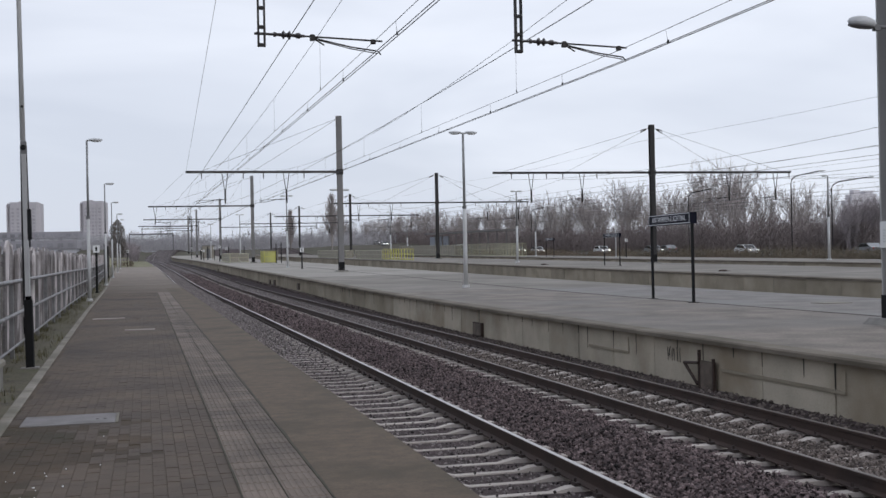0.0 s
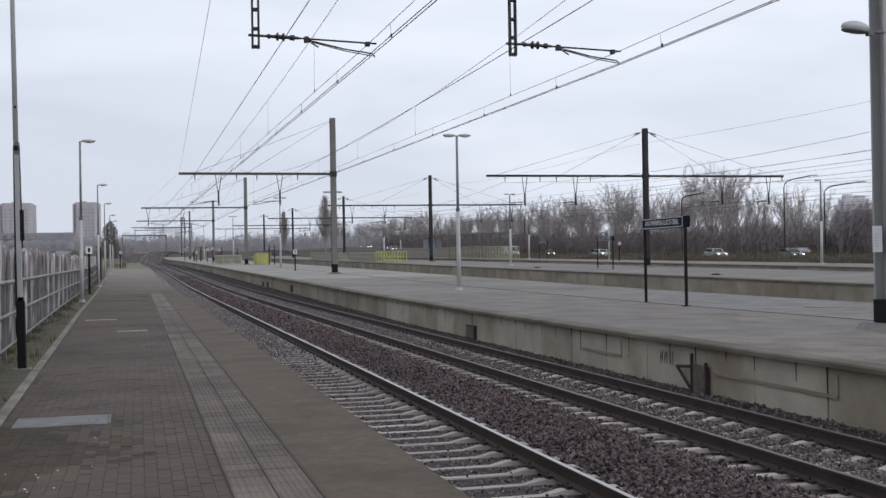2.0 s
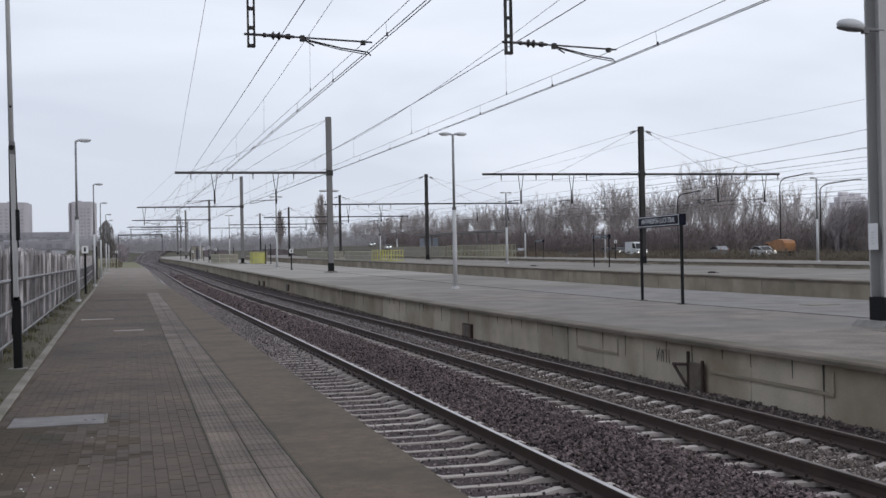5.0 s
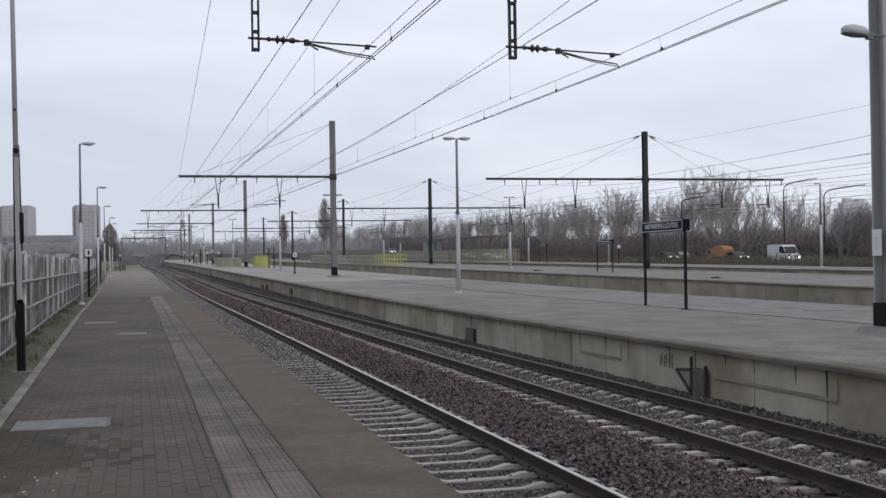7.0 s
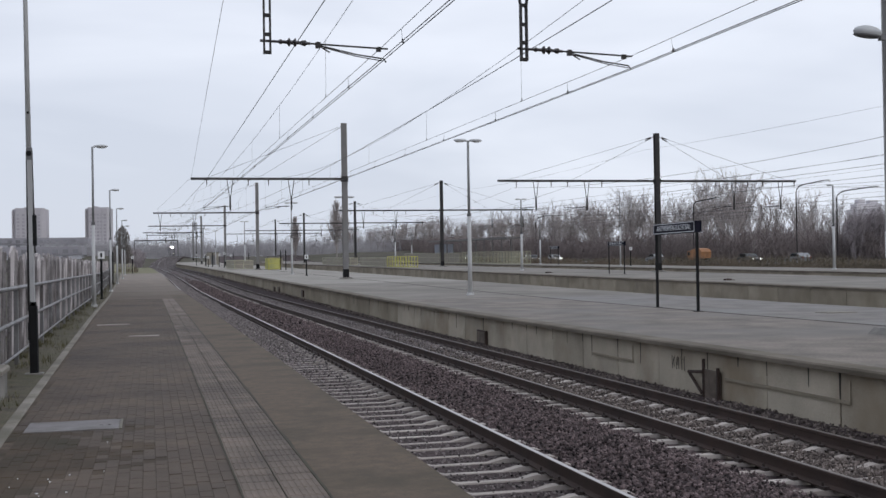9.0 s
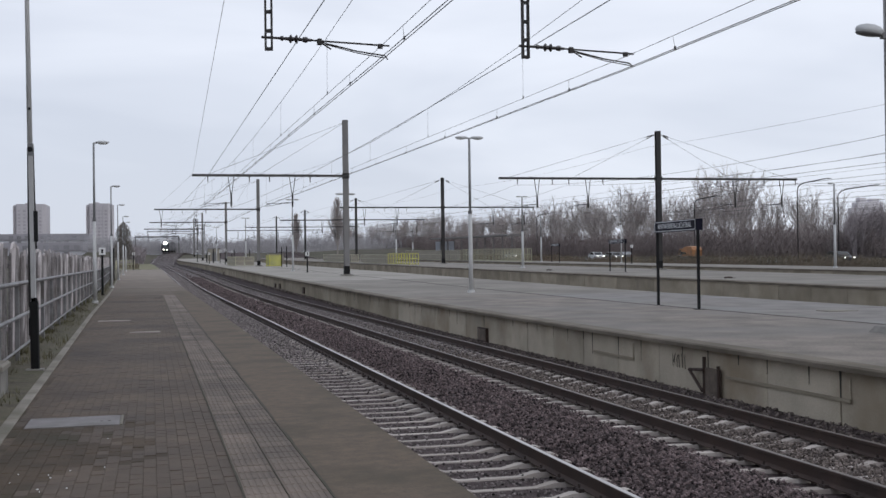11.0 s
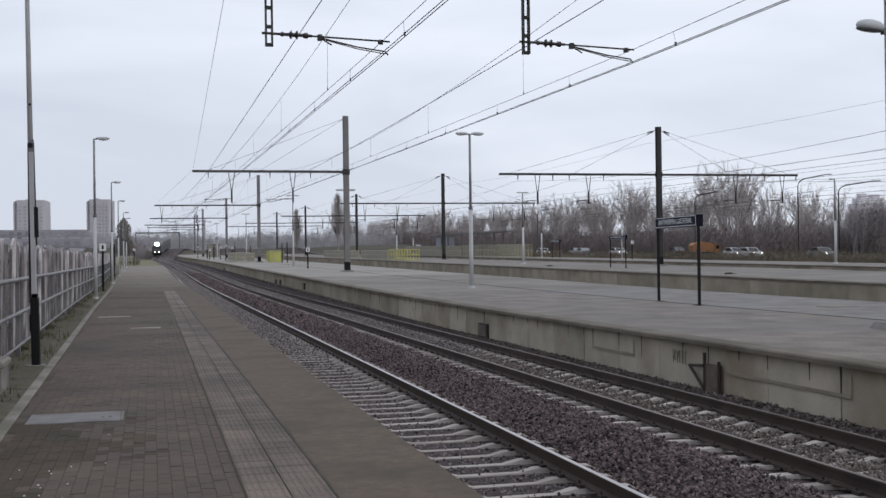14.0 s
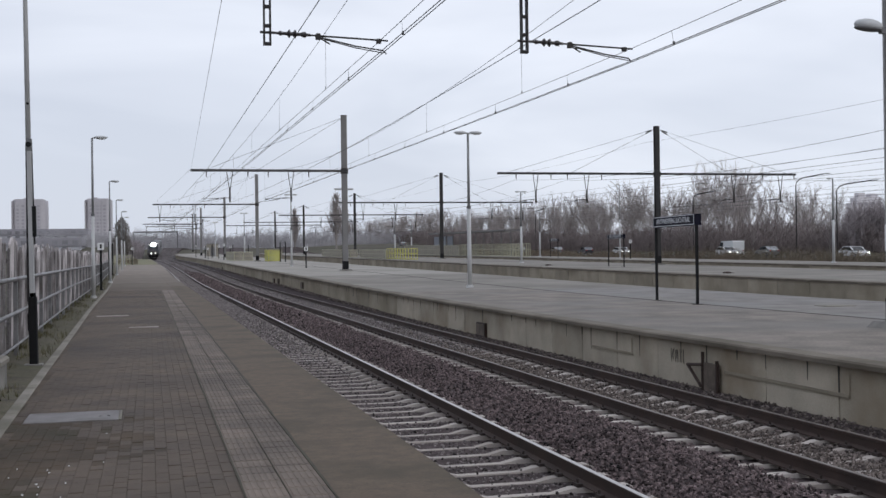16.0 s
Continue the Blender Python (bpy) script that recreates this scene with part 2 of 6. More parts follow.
    tower_wall=mat("hazy_tower_concrete", (0.5, 0.475, 0.5), 0.85, var=0.08, scale=0.05, fine=0.6, bump=0),
    apartment=mat("hazy_apartment_concrete", (0.66, 0.635, 0.665), 0.85, var=0.08, scale=0.05, fine=0.6, bump=0),
    lamp_upper=mat("dull_upper_lamp_pole", (0.22, 0.225, 0.23), 0.55, var=0.1, scale=1.5, fine=50),
    pole_grey=mat("pale_grey_pole_paint", (0.36, 0.36, 0.365), 0.55, var=0.1, scale=2.0, fine=50, stain=(0.24, 0.23, 0.22), stain_scale=1.0),
    # trim, glass and halls are lightened for haze as well
    tower_trim=mat("hazy_tower_dark_band", (0.43, 0.41, 0.435), 0.8, var=0.05, bump=0),
    far_glass=mat("hazy_window_glass", (0.38, 0.36, 0.39), 0.35, var=0.1, scale=0.3, bump=0, obrand=0.2),
    hall=mat("hazy_hall_cladding", (0.42, 0.42, 0.455), 0.7, var=0.05, scale=0.1, bump=0),
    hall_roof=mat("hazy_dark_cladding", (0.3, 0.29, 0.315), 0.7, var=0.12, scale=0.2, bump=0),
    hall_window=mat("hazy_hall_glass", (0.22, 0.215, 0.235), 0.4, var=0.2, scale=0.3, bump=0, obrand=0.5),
    plate=mat("worn_steel_cover", (0.16, 0.148, 0.148), 0.6, 0.0, var=0.3, scale=5, fine=60, stain=(0.085, 0.073, 0.066), stain_scale=2.2, stain_amount=0.9),
    paper=mat("white_notice", (0.7, 0.7, 0.7), 0.6, var=0.05),
    white_car=mat("white_car_paint", (0.6, 0.61, 0.62), 0.35, var=0.06, coat=0.3, bump=0),
    grey_car=mat("grey_car_paint", (0.2, 0.21, 0.22), 0.3, 0.3, var=0.05, coat=0.5, bump=0),
    dark_car=mat("dark_car_paint", (0.03, 0.032, 0.04), 0.3, var=0.05, coat=0.5, bump=0),
    orange=mat("orange_truck_paint", (0.33, 0.15, 0.06), 0.55, var=0.25, scale=1.0, bump=0, stain=(0.22, 0.12, 0.06), stain_scale=0.8),
    glass=mat("dark_vehicle_glass", (0.02, 0.022, 0.025), 0.08, var=0.1, bump=0),
    tyre=mat("tyre_rubber", (0.02, 0.02, 0.02), 0.85, var=0.2),
    rim=mat("wheel_rim", (0.35, 0.35, 0.36), 0.4, 0.7, var=0.1),
    loco=mat("dark_loco_paint", (0.085, 0.085, 0.095), 0.55, var=0.2, scale=0.8, stain=(0.07, 0.062, 0.058), stain_scale=0.8),
    screen=mat("bluish_glazed_screen", (0.17, 0.195, 0.245), 0.3, var=0.15, scale=0.6, bump=0),
    headlight=glow("lit_headlight", (1.0, 0.98, 0.94), 60.0),
    low_light=glow("lit_lower_headlight", (1.0, 0.95, 0.88), 9.0),
    car_light=glow("lit_car_headlight", (1.0, 0.97, 0.9), 4.0),
    tail=mat("red_tail_lens", (0.35, 0.02, 0.015), 0.3, var=0.05),
)

# far paving tones pale step by step: haze and sheen put into base colour
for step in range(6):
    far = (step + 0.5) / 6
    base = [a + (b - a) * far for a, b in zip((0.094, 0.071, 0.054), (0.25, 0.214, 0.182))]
    M[f"hazed_{step}"] = mat("hazed_far_paving", base, 0.8, var=0.3, scale=1.3, fine=30, stain=[c * 0.68 for c in base], stain_scale=0.4, stain_amount=0.75, spec=0.28)


# ---- the lie of the land ----
def rise(y):
    """Height that the whole site gains along the tracks."""
    u = max(0.0, y - 25.0)
    z = 0.0085 * (u * u / 60.0 if u < 30 else u - 15.0)
    if y > 280:
        z += 0.00013 * (min(y, 430.0) - 280.0) ** 2
    if y > 430:
        z -= 0.0085 * (y - 430.0)
    return z


BEND = [(-60, 0.0), (60, 0.0), (105, -0.25), (155, -0.5), (222, -1.2), (300, -2.7), (345, -2.1), (380, -1.0), (404, 0.5), (465, 5.0), (560, 14.0), (700, 32.0), (900, 62.0)]


def bend(y):
    """Sideways drift of the tracks and platforms from a straight line."""
    y = min(max(y, -59.0), 899.0)
    for k in range(len(BEND) - 1):
        (a, p), (b, q) = BEND[k], BEND[k + 1]
        if a <= y <= b:
            m0 = (q - BEND[k - 1][1]) / (b - BEND[k - 1][0]) if k else 0.0
            m1 = (BEND[k + 2][1] - p) / (BEND[k + 2][0] - a) if k + 2 < len(BEND) else (q - p) / (b - a)
            h, s = b - a, (y - a) / (b - a)
            return (2 * s**3 - 3 * s**2 + 1) * p + (s**3 - 2 * s**2 + s) * h * m0 + (3 * s**2 - 2 * s**3) * q + (s**3 - s**2) * h * m1
    return 0.0


def dip(y):
    """The near platform and its tracks stay level a little longer."""
    u = max(0.0, y - 60.0)
    low = 0.0098 * (u * u / 120.0 if u < 60 else u - 30.0)
    return low if y < 300 else low + (rise(y) - low) * min(1.0, (y - 300.0) / 60.0)


def at(x, y, z):
    return (x + bend(y), y, z + (dip(y) if x < 9.15 and z < 1.6 else rise(y)))


def kerb_x(y):
    """The back edge of the near platform runs slightly away from the tracks."""
    return -1.2 - 0.017 * min(max(y, 0.0), 40.0) - 0.011 * max(y - 40.0, 0.0)


def steps(a, b, fine=4.0):
    out, y = [], a
    while y < b:
        out.append(y)
        y += fine if y < 120 else 3 * fine
    return out + [b]


# ---- mesh helpers ----
class Shape:
    """Collects vertices and faces of one mesh."""

    def __init__(self):
        self.v, self.f = [], []

    def box(self, x0, x1, y0, y1, z0, z1, bevel=0.0):
        n = len(self.v)
        if bevel:
            b = bevel
            lo = [(x0, y0), (x1, y0), (x1, y1), (x0, y1)]
            hi = [(x0 + b, y0 + b), (x1 - b, y0 + b), (x1 - b, y1 - b), (x0 + b, y1 - b)]
            self.v += [(*p, z0) for p in lo] + [(*p, z1 - b) for p in lo] + [(*p, z1) for p in hi]
            self.f += [(n + i, n + (i + 1) % 4, n + 4 + (i + 1) % 4, n + 4 + i) for i in range(4)]
            self.f += [(n + 4 + i, n + 4 + (i + 1) % 4, n + 8 + (i + 1) % 4, n + 8 + i) for i in range(4)]
            self.f += [(n + 8, n + 9, n + 10, n + 11), (n + 3, n + 2, n + 1, n)]
        else:
            self.v += [(x, y, z) for z in (z0, z1) for x, y in ((x0, y0), (x1, y0), (x1, y1), (x0, y1))]
            self.f += [(n + i, n + (i + 1) % 4, n + 4 + (i + 1) % 4, n + 4 + i) for i in range(4)]
            self.f += [(n + 4, n + 5, n + 6, n + 7), (n + 3, n + 2, n + 1, n)]
        return self

    def tube(self, p, q, r0, r1=None, n=8, caps=True):
        p, q = Vector(p), Vector(q)
        r1 = r0 if r1 is None else r1
        d = (q - p).normalized()
        a = d.cross((0, 0, 1) if abs(d.z) < 0.9 else (1, 0, 0)).normalized()
        b = d.cross(a)
        k = len(self.v)
        for c, r in ((p, r0), (q, r1)):
            for i in range(n):
                t = 2 * math.pi * i / n
                self.v.append(tuple(c + a * (r * math.cos(t)) + b * (r * math.sin(t))))
        self.f += [(k + i, k + n + i, k + n + (i + 1) % n, k + (i + 1) % n) for i in range(n)]
        if caps:
            self.f += [tuple(range(k, k + n)), tuple(range(k + 2 * n - 1, k + n - 1, -1))]
        return self

    def spike(self, p, q, r):
        """A thin three-sided twig that ends in a point."""
        p, q = Vector(p), Vector(q)
        d = (q - p).normalized()
        a = d.cross((0.3, 0.2, 1) if abs(d.z) < 0.9 else (1, 0, 0)).normalized() * r
        b = d.cross(a)
        k = len(self.v)
        self.v += [tuple(p + a), tuple(p - 0.5 * a + 0.87 * b), tuple(p - 0.5 * a - 0.87 * b), tuple(q)]
        self.f += [(k, k + 1, k + 3), (k + 1, k + 2, k + 3), (k + 2, k, k + 3)]
        return self

    def lathe(self, pts, n=10):
        """Rings of (x, y, z, radius) round a line along x, joined to one turned body."""
        k = len(self.v)
        for x, y, z, r in pts:
            self.v += [(x, y + r * math.cos(2 * math.pi * j / n), z + r * math.sin(2 * math.pi * j / n)) for j in range(n)]
        for i in range(len(pts) - 1):
            self.f += [(k + i * n + j, k + (i + 1) * n + j, k + (i + 1) * n + (j + 1) % n, k + i * n + (j + 1) % n) for j in range(n)]
        self.f += [tuple(range(k, k + n)), tuple(range(k + len(pts) * n - 1, k + (len(pts) - 1) * n - 1, -1))]
        return self

    def path(self, pts, r, n=6):
        """A round bar along a line of points."""
        k, m = len(self.v), len(pts)
        pts = [Vector(p) for p in pts]
        for i, p in enumerate(pts):
            d = (pts[min(i + 1, m - 1)] - pts[max(i - 1, 0)]).normalized()
            a = d.cross((0, 0, 1) if abs(d.z) < 0.95 else (1, 0, 0)).normalized()
            b = d.cross(a)
            self.v += [tuple(p + a * (r * math.cos(2 * math.pi * j / n)) + b * (r * math.sin(2 * math.pi * j / n))) for j in range(n)]
        for i in range(m - 1):
            self.f += [(k + i * n + j, k + (i + 1) * n + j, k + (i + 1) * n + (j + 1) % n, k + i * n + (j + 1) % n) for j in range(n)]
        self.f += [tuple(range(k, k + n)), tuple(range(k + m * n - 1, k + (m - 1) * n - 1, -1))]
        return self

    def sweep(self, profile, ys):
        """A closed cross-section (x, z), anticlockwise seen from the front, drawn along the tracks."""
        k = len(self.v)
        first = profile(ys[0]) if callable(profile) else profile
        n = len(first)
        for y in ys:
            self.v += [at(x, y, z) for x, z in (profile(y) if callable(profile) else profile)]
        for i in range(len(ys) - 1):
            self.f += [(k + i * n + j, k + i * n + (j + 1) % n, k + (i + 1) * n + (j + 1) % n, k + (i + 1) * n + j) for j in range(n)]
        self.f += [tuple(range(k + n - 1, k - 1, -1)), tuple(range(k + (len(ys) - 1) * n, k + len(ys) * n))]
        return self

    def prism(self, outline, axis, a, b):
        """An outline of (u, v) drawn from a to b along the axis: x gives (y, z), y gives (x, z), z gives (x, y)."""
        k, n = len(self.v), len(outline)
        for w in (a, b):
            for u, v in outline:
                self.v.append({"x": (w, u, v), "y": (u, w, v), "z": (u, v, w)}[axis])
        self.f += [(k + i, k + (i + 1) % n, k + n + (i + 1) % n, k + n + i) for i in range(n)]
        self.f += [tuple(range(k + n - 1, k - 1, -1)), tuple(range(k + n, k + 2 * n))]
        return self

    def ball(self, c, r, sx=1.0, sy=1.0, sz=1.0, n=10, m=6):
        k = len(self.v)
        for i in range(m + 1):
            for j in range(n):
                a, b = math.pi * i / m, 2 * math.pi * j / n
                self.v.append((c[0] + sx * r * math.sin(a) * math.cos(b), c[1] + sy * r * math.sin(a) * math.sin(b), c[2] + sz * r * math.cos(a)))
        for i in range(m):
            self.f += [(k + i * n + j, k + (i + 1) * n + j, k + (i + 1) * n + (j + 1) % n, k + i * n + (j + 1) % n) for j in range(n)]
        return self

    def mesh(self, name, material, smooth=False):
        me = bpy.data.meshes.new(name)
        me.from_pydata(self.v, [], self.f)
        me.materials.append(material)
        bm = bmesh.new()
        bm.from_mesh(me)
        if len(bm.faces) < 20000:
            bmesh.ops.recalc_face_normals(bm, faces=bm.faces)
        if smooth:
            for f in bm.faces:
                f.smooth = True
        bm.to_mesh(me)
        bm.free()
        return me


def part(name, shape, material, parent, label="", smooth=False):
    ob = new(name, shape.mesh(name, material, smooth))
    ob.parent = parent
    return tagged(ob, label) if label else ob


def thing(name, label, category, group="", kind="", m=None):
    ob = new(name)
    ob.empty_display_size = 0.2
    if m is not None:
        ob.matrix_basis = m
    return tagged(ob, label, category, group, kind)


def solid(name, shape, material, label, category, group="", kind="", smooth=False):
    return tagged(new(name, shape.mesh(name, material, smooth)), label, category, group, kind)


def shared(name, me, parent, m):
    ob = new(name, me)
    ob.parent = parent
    ob.matrix_basis = m
    return ob


# ---- ground, tracks, platforms ----
TRACKS = (3.70, 7.72)
RAIL_Z = -0.64
DECK_Z = 0.12


def ground():
    s = Shape()
    xs = [-3000, -800, -200, -60, -20, -8, -4.0, 0, 20, 40, 53, 61, 68, 75, 91, 95, 140, 220, 500, 1200, 3000]
    ys = [-400, -120, -40, 0, 25, 40, 60, 90, 130, 180, 240, 300, 340, 380, 430, 520, 700, 1000, 1600, 3000]

    def level(x):
        if x < -3.9:
            return -0.25
        if x < 54:
            return -1.15
        return -1.15 + 0.93 * min(1.0, (x - 53) / 20.0) if x < 93 else 0.4

    for y in ys:
        s.v += [(x, y, (dip(y) if -5 < x < 25 else rise(y)) + level(x) - (0.3 if -5 < x < 25 else 0.0)) for x in xs]
    n = len(xs)
    s.f += [(j * n + i, j * n + i + 1, (j + 1) * n + i + 1, (j + 1) * n + i) for j in range(len(ys) - 1) for i in range(n - 1)]
    solid("ground", s, M["field"], "rough winter ground of soil and short grass", "ground", kind="structure")
    r = Shape().sweep([(80.0, -0.5), (90.5, -0.5), (90.5, -0.15), (80.0, -0.15)], [-150, -60, 0, 25, 40, 60, 90, 130, 180, 240, 300])
    solid("road", r, M["asphalt"], "grey asphalt main road beyond the station", "road", kind="structure")


def rail_profile(c):
    z = RAIL_Z
    return [(c - 0.075, z - 0.172), (c + 0.075, z - 0.172), (c + 0.075, z - 0.16), (c + 0.012, z - 0.135), (c + 0.012, z - 0.045), (c + 0.036, z - 0.036),
            (c + 0.036, z - 0.004), (c - 0.036, z - 0.004), (c - 0.036, z - 0.036), (c - 0.012, z - 0.045), (c - 0.012, z - 0.135), (c - 0.075, z - 0.16)]


def sleeper_mesh():
    """A concrete sleeper: two raised rail seats, a lower waist."""
    s = Shape()
    prof = [(-1.3, 0.02, 0.11), (-1.2, 0.0, 0.125), (-0.55, 0.0, 0.118), (-0.35, -0.045, 0.1), (0.35, -0.045, 0.1), (0.55, 0.0, 0.118), (1.2, 0.0, 0.125), (1.3, 0.02, 0.11)]
    prof = [(x, (-0.045 if abs(x) > 1.25 else z), w) for x, z, w in prof]
    for x, z, w in prof:
        w *= 0.86
        s.v += [(x, -w, -0.2), (x, w, -0.2), (x, w - 0.03, z), (x, -w + 0.03, z)]
    for i in range(len(prof) - 1):
        s.f += [(4 * i + j, 4 * i + (j + 1) % 4, 4 * i + 4 + (j + 1) % 4, 4 * i + 4 + j) for j in range(4)]
    s.f += [(0, 3, 2, 1), (28, 29, 30, 31)]
    return s.mesh("sleeper", M["sleeper"])


def tracks():
    me = sleeper_mesh()
    for n, c in enumerate(TRACKS):
        t = thing(f"track_{n + 1}", "railway track of rusty rails on pale concrete sleepers", "railway track", "tracks", "structure")
        for side in (-0.7525, 0.7525):
            r = part("rail", Shape().sweep(rail_profile(c + side), steps(-25, 640)), M["rail"], t, "rusty brown rail")
            x, z = c + side, RAIL_Z
            part("rail_head", Shape().sweep([(x - 0.028, z - 0.004), (x + 0.028, z - 0.004), (x + 0.024, z), (x - 0.024, z)], steps(-25, 640)), M["rail_dull" if n else "rail_top"], r, "worn running surface")
        rng = random.Random(5 + n)
        clips = Shape()
        y, k = -9.2, 0
        while y < 420:
            z = RAIL_Z - 0.176
            if k < 298:
                shared("sleeper", me, t, Matrix.Translation(at(c, y, z)) @ pose(0, 0, rng.uniform(-0.008, 0.004), 0, 0, rng.uniform(-0.6, 0.6)))
            if y < 75:
                for side in (-0.7525, 0.7525):
                    for d in (-0.11, 0.11):
                        p = at(c + side + d, y, z)
                        clips.box(p[0] - 0.03, p[0] + 0.03, p[1] - 0.055, p[1] + 0.055, p[2] - 0.01, p[2] + 0.035)
                        clips.tube((p[0], p[1] + 0.02, p[2] + 0.03), (p[0], p[1] + 0.02, p[2] + 0.075), 0.014, n=5)
            y += 0.61
            k += 1
        tagged(part("rail_clips", clips, M["clip"], t, "small rusty rail fastenings"), kind="stuff")


BED = [(2.22, -0.9), (2.3, -0.86), (2.95, -0.875), (4.45, -0.875), (5.05, -0.85), (5.45, -0.77), (5.85, -0.74), (6.25, -0.79), (6.5, -0.84), (6.95, -0.875), (8.45, -0.875), (8.85, -0.84), (9.3, -0.765), (9.42, -0.755)]


def bed_z(x):
    for (a, p), (b, q) in zip(BED, BED[1:]):
        if a <= x <= b:
            return p + (q - p) * (x - a) / (b - a)
    return -0.9


def stones(name, count, xr, yr, size, material, label, parent, seed, lift=0.0, power=1.6, between=False):
    """Many broken stones, joined, denser where the view is near."""
    rng = np.random.default_rng(seed)
    base = np.array([(1, 0, 0), (-1, 0, 0), (0, 1, 0), (0, -1, 0), (0, 0, 1), (0, 0, -1)], float)
    tri = np.array([(0, 2, 4), (2, 1, 4), (1, 3, 4), (3, 0, 4), (2, 0, 5), (1, 2, 5), (3, 1, 5), (0, 3, 5)])
    x = rng.uniform(*xr, count)
    y = yr[0] + (yr[1] - yr[0]) * rng.random(count) ** power
    if between:
        y = 3.0 + 0.61 * np.floor((y - 3.0) / 0.61) + 0.115 + 0.38 * rng.random(count)
    v = np.empty((count, 6, 3))
    for i in range(count):
        q = rng.normal(size=(3, 3))
        q, _ = np.linalg.qr(q)
        s = size * rng.uniform(0.6, 1.3) * rng.uniform(0.7, 1.2, 3)
        v[i] = (base * s * rng.uniform(0.75, 1.15, (6, 1))) @ q
        p = at(x[i], y[i], bed_z(x[i]) + lift + rng.uniform(-0.01, 0.03))
        v[i] += p
    f = (tri[None] + 6 * np.arange(count)[:, None, None]).reshape(-1, 3)
    me = bpy.data.meshes.new(name)
    me.from_pydata(v.reshape(-1, 3).tolist(), [], f.tolist())
    me.materials.append(material)
    ob = new(name, me)
    ob.parent = parent
    return tagged(ob, label, kind="stuff")


def ballast():
    prof = BED + [(9.42, -1.3), (2.22, -1.3)]
    bed = solid("ballast_bed", Shape().sweep(prof[::-1], steps(-25, 640, 2.0)), M["ballast"], "dark brownish crushed stone track bed", "ballast", kind="structure")
    stones("ballast_stones", 32000, (4.75, 6.7), (6.5, 46), 0.028, M["stone"], "dark brown broken stones", bed, 1)
    stones("ballast_stones", 14000, (2.3, 4.4), (6.5, 50), 0.022, M["stone_mixed"], "speckled grey broken stones between the sleepers", bed, 2, -0.016, between=True)
    stones("ballast_stones", 700, (2.3, 4.2), (6.5, 45), 0.018, M["stone_mixed"], "loose stones on the sleepers", bed, 18, 0.03)
    stones("ballast_stones", 10000, (7.0, 8.4), (9, 50), 0.028, M["stone_light"], "greyer broken stones", bed, 3, 0.012, between=True)
    stones("ballast_stones", 5000, (7.2, 8.2), (9, 40), 0.026, M["stone_light"], "greyer broken stones over the sleepers", bed, 12, 0.01)
    stones("ballast_stones", 7000, (8.6, 9.37), (9, 55), 0.028, M["stone_light"], "brownish grey broken stones at the wall foot", bed, 4)
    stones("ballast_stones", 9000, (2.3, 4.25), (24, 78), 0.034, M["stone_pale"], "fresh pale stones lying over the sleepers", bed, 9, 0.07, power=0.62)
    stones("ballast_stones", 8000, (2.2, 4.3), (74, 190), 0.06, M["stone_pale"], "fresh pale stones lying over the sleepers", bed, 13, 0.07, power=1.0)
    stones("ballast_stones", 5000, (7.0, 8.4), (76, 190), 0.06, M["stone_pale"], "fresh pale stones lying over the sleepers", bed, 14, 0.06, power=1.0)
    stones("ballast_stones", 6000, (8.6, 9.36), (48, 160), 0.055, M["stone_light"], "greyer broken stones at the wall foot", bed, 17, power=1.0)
    # paler stones past 150 m carry the distance haze in their colour
    stones("ballast_stones", 6000, (2.2, 9.4), (150, 430), 0.12, M["stone_hazed"], "hazed pale stones far up the line", bed, 16, 0.02, power=1.0)
    stones("ballast_stones", 4000, (4.6, 6.8), (105, 240), 0.08, M["stone"], "dark brown broken stones", bed, 15, power=1.0)
    stones("ballast_stones", 5000, (7.05, 8.35), (28, 80), 0.034, M["stone_pale"], "fresh pale stones lying over the sleepers", bed, 10, 0.06, power=0.75)
    stones("ballast_stones", 9000, (4.6, 6.8), (40, 110), 0.05, M["stone"], "dark brown broken stones", bed, 6, power=1.2)


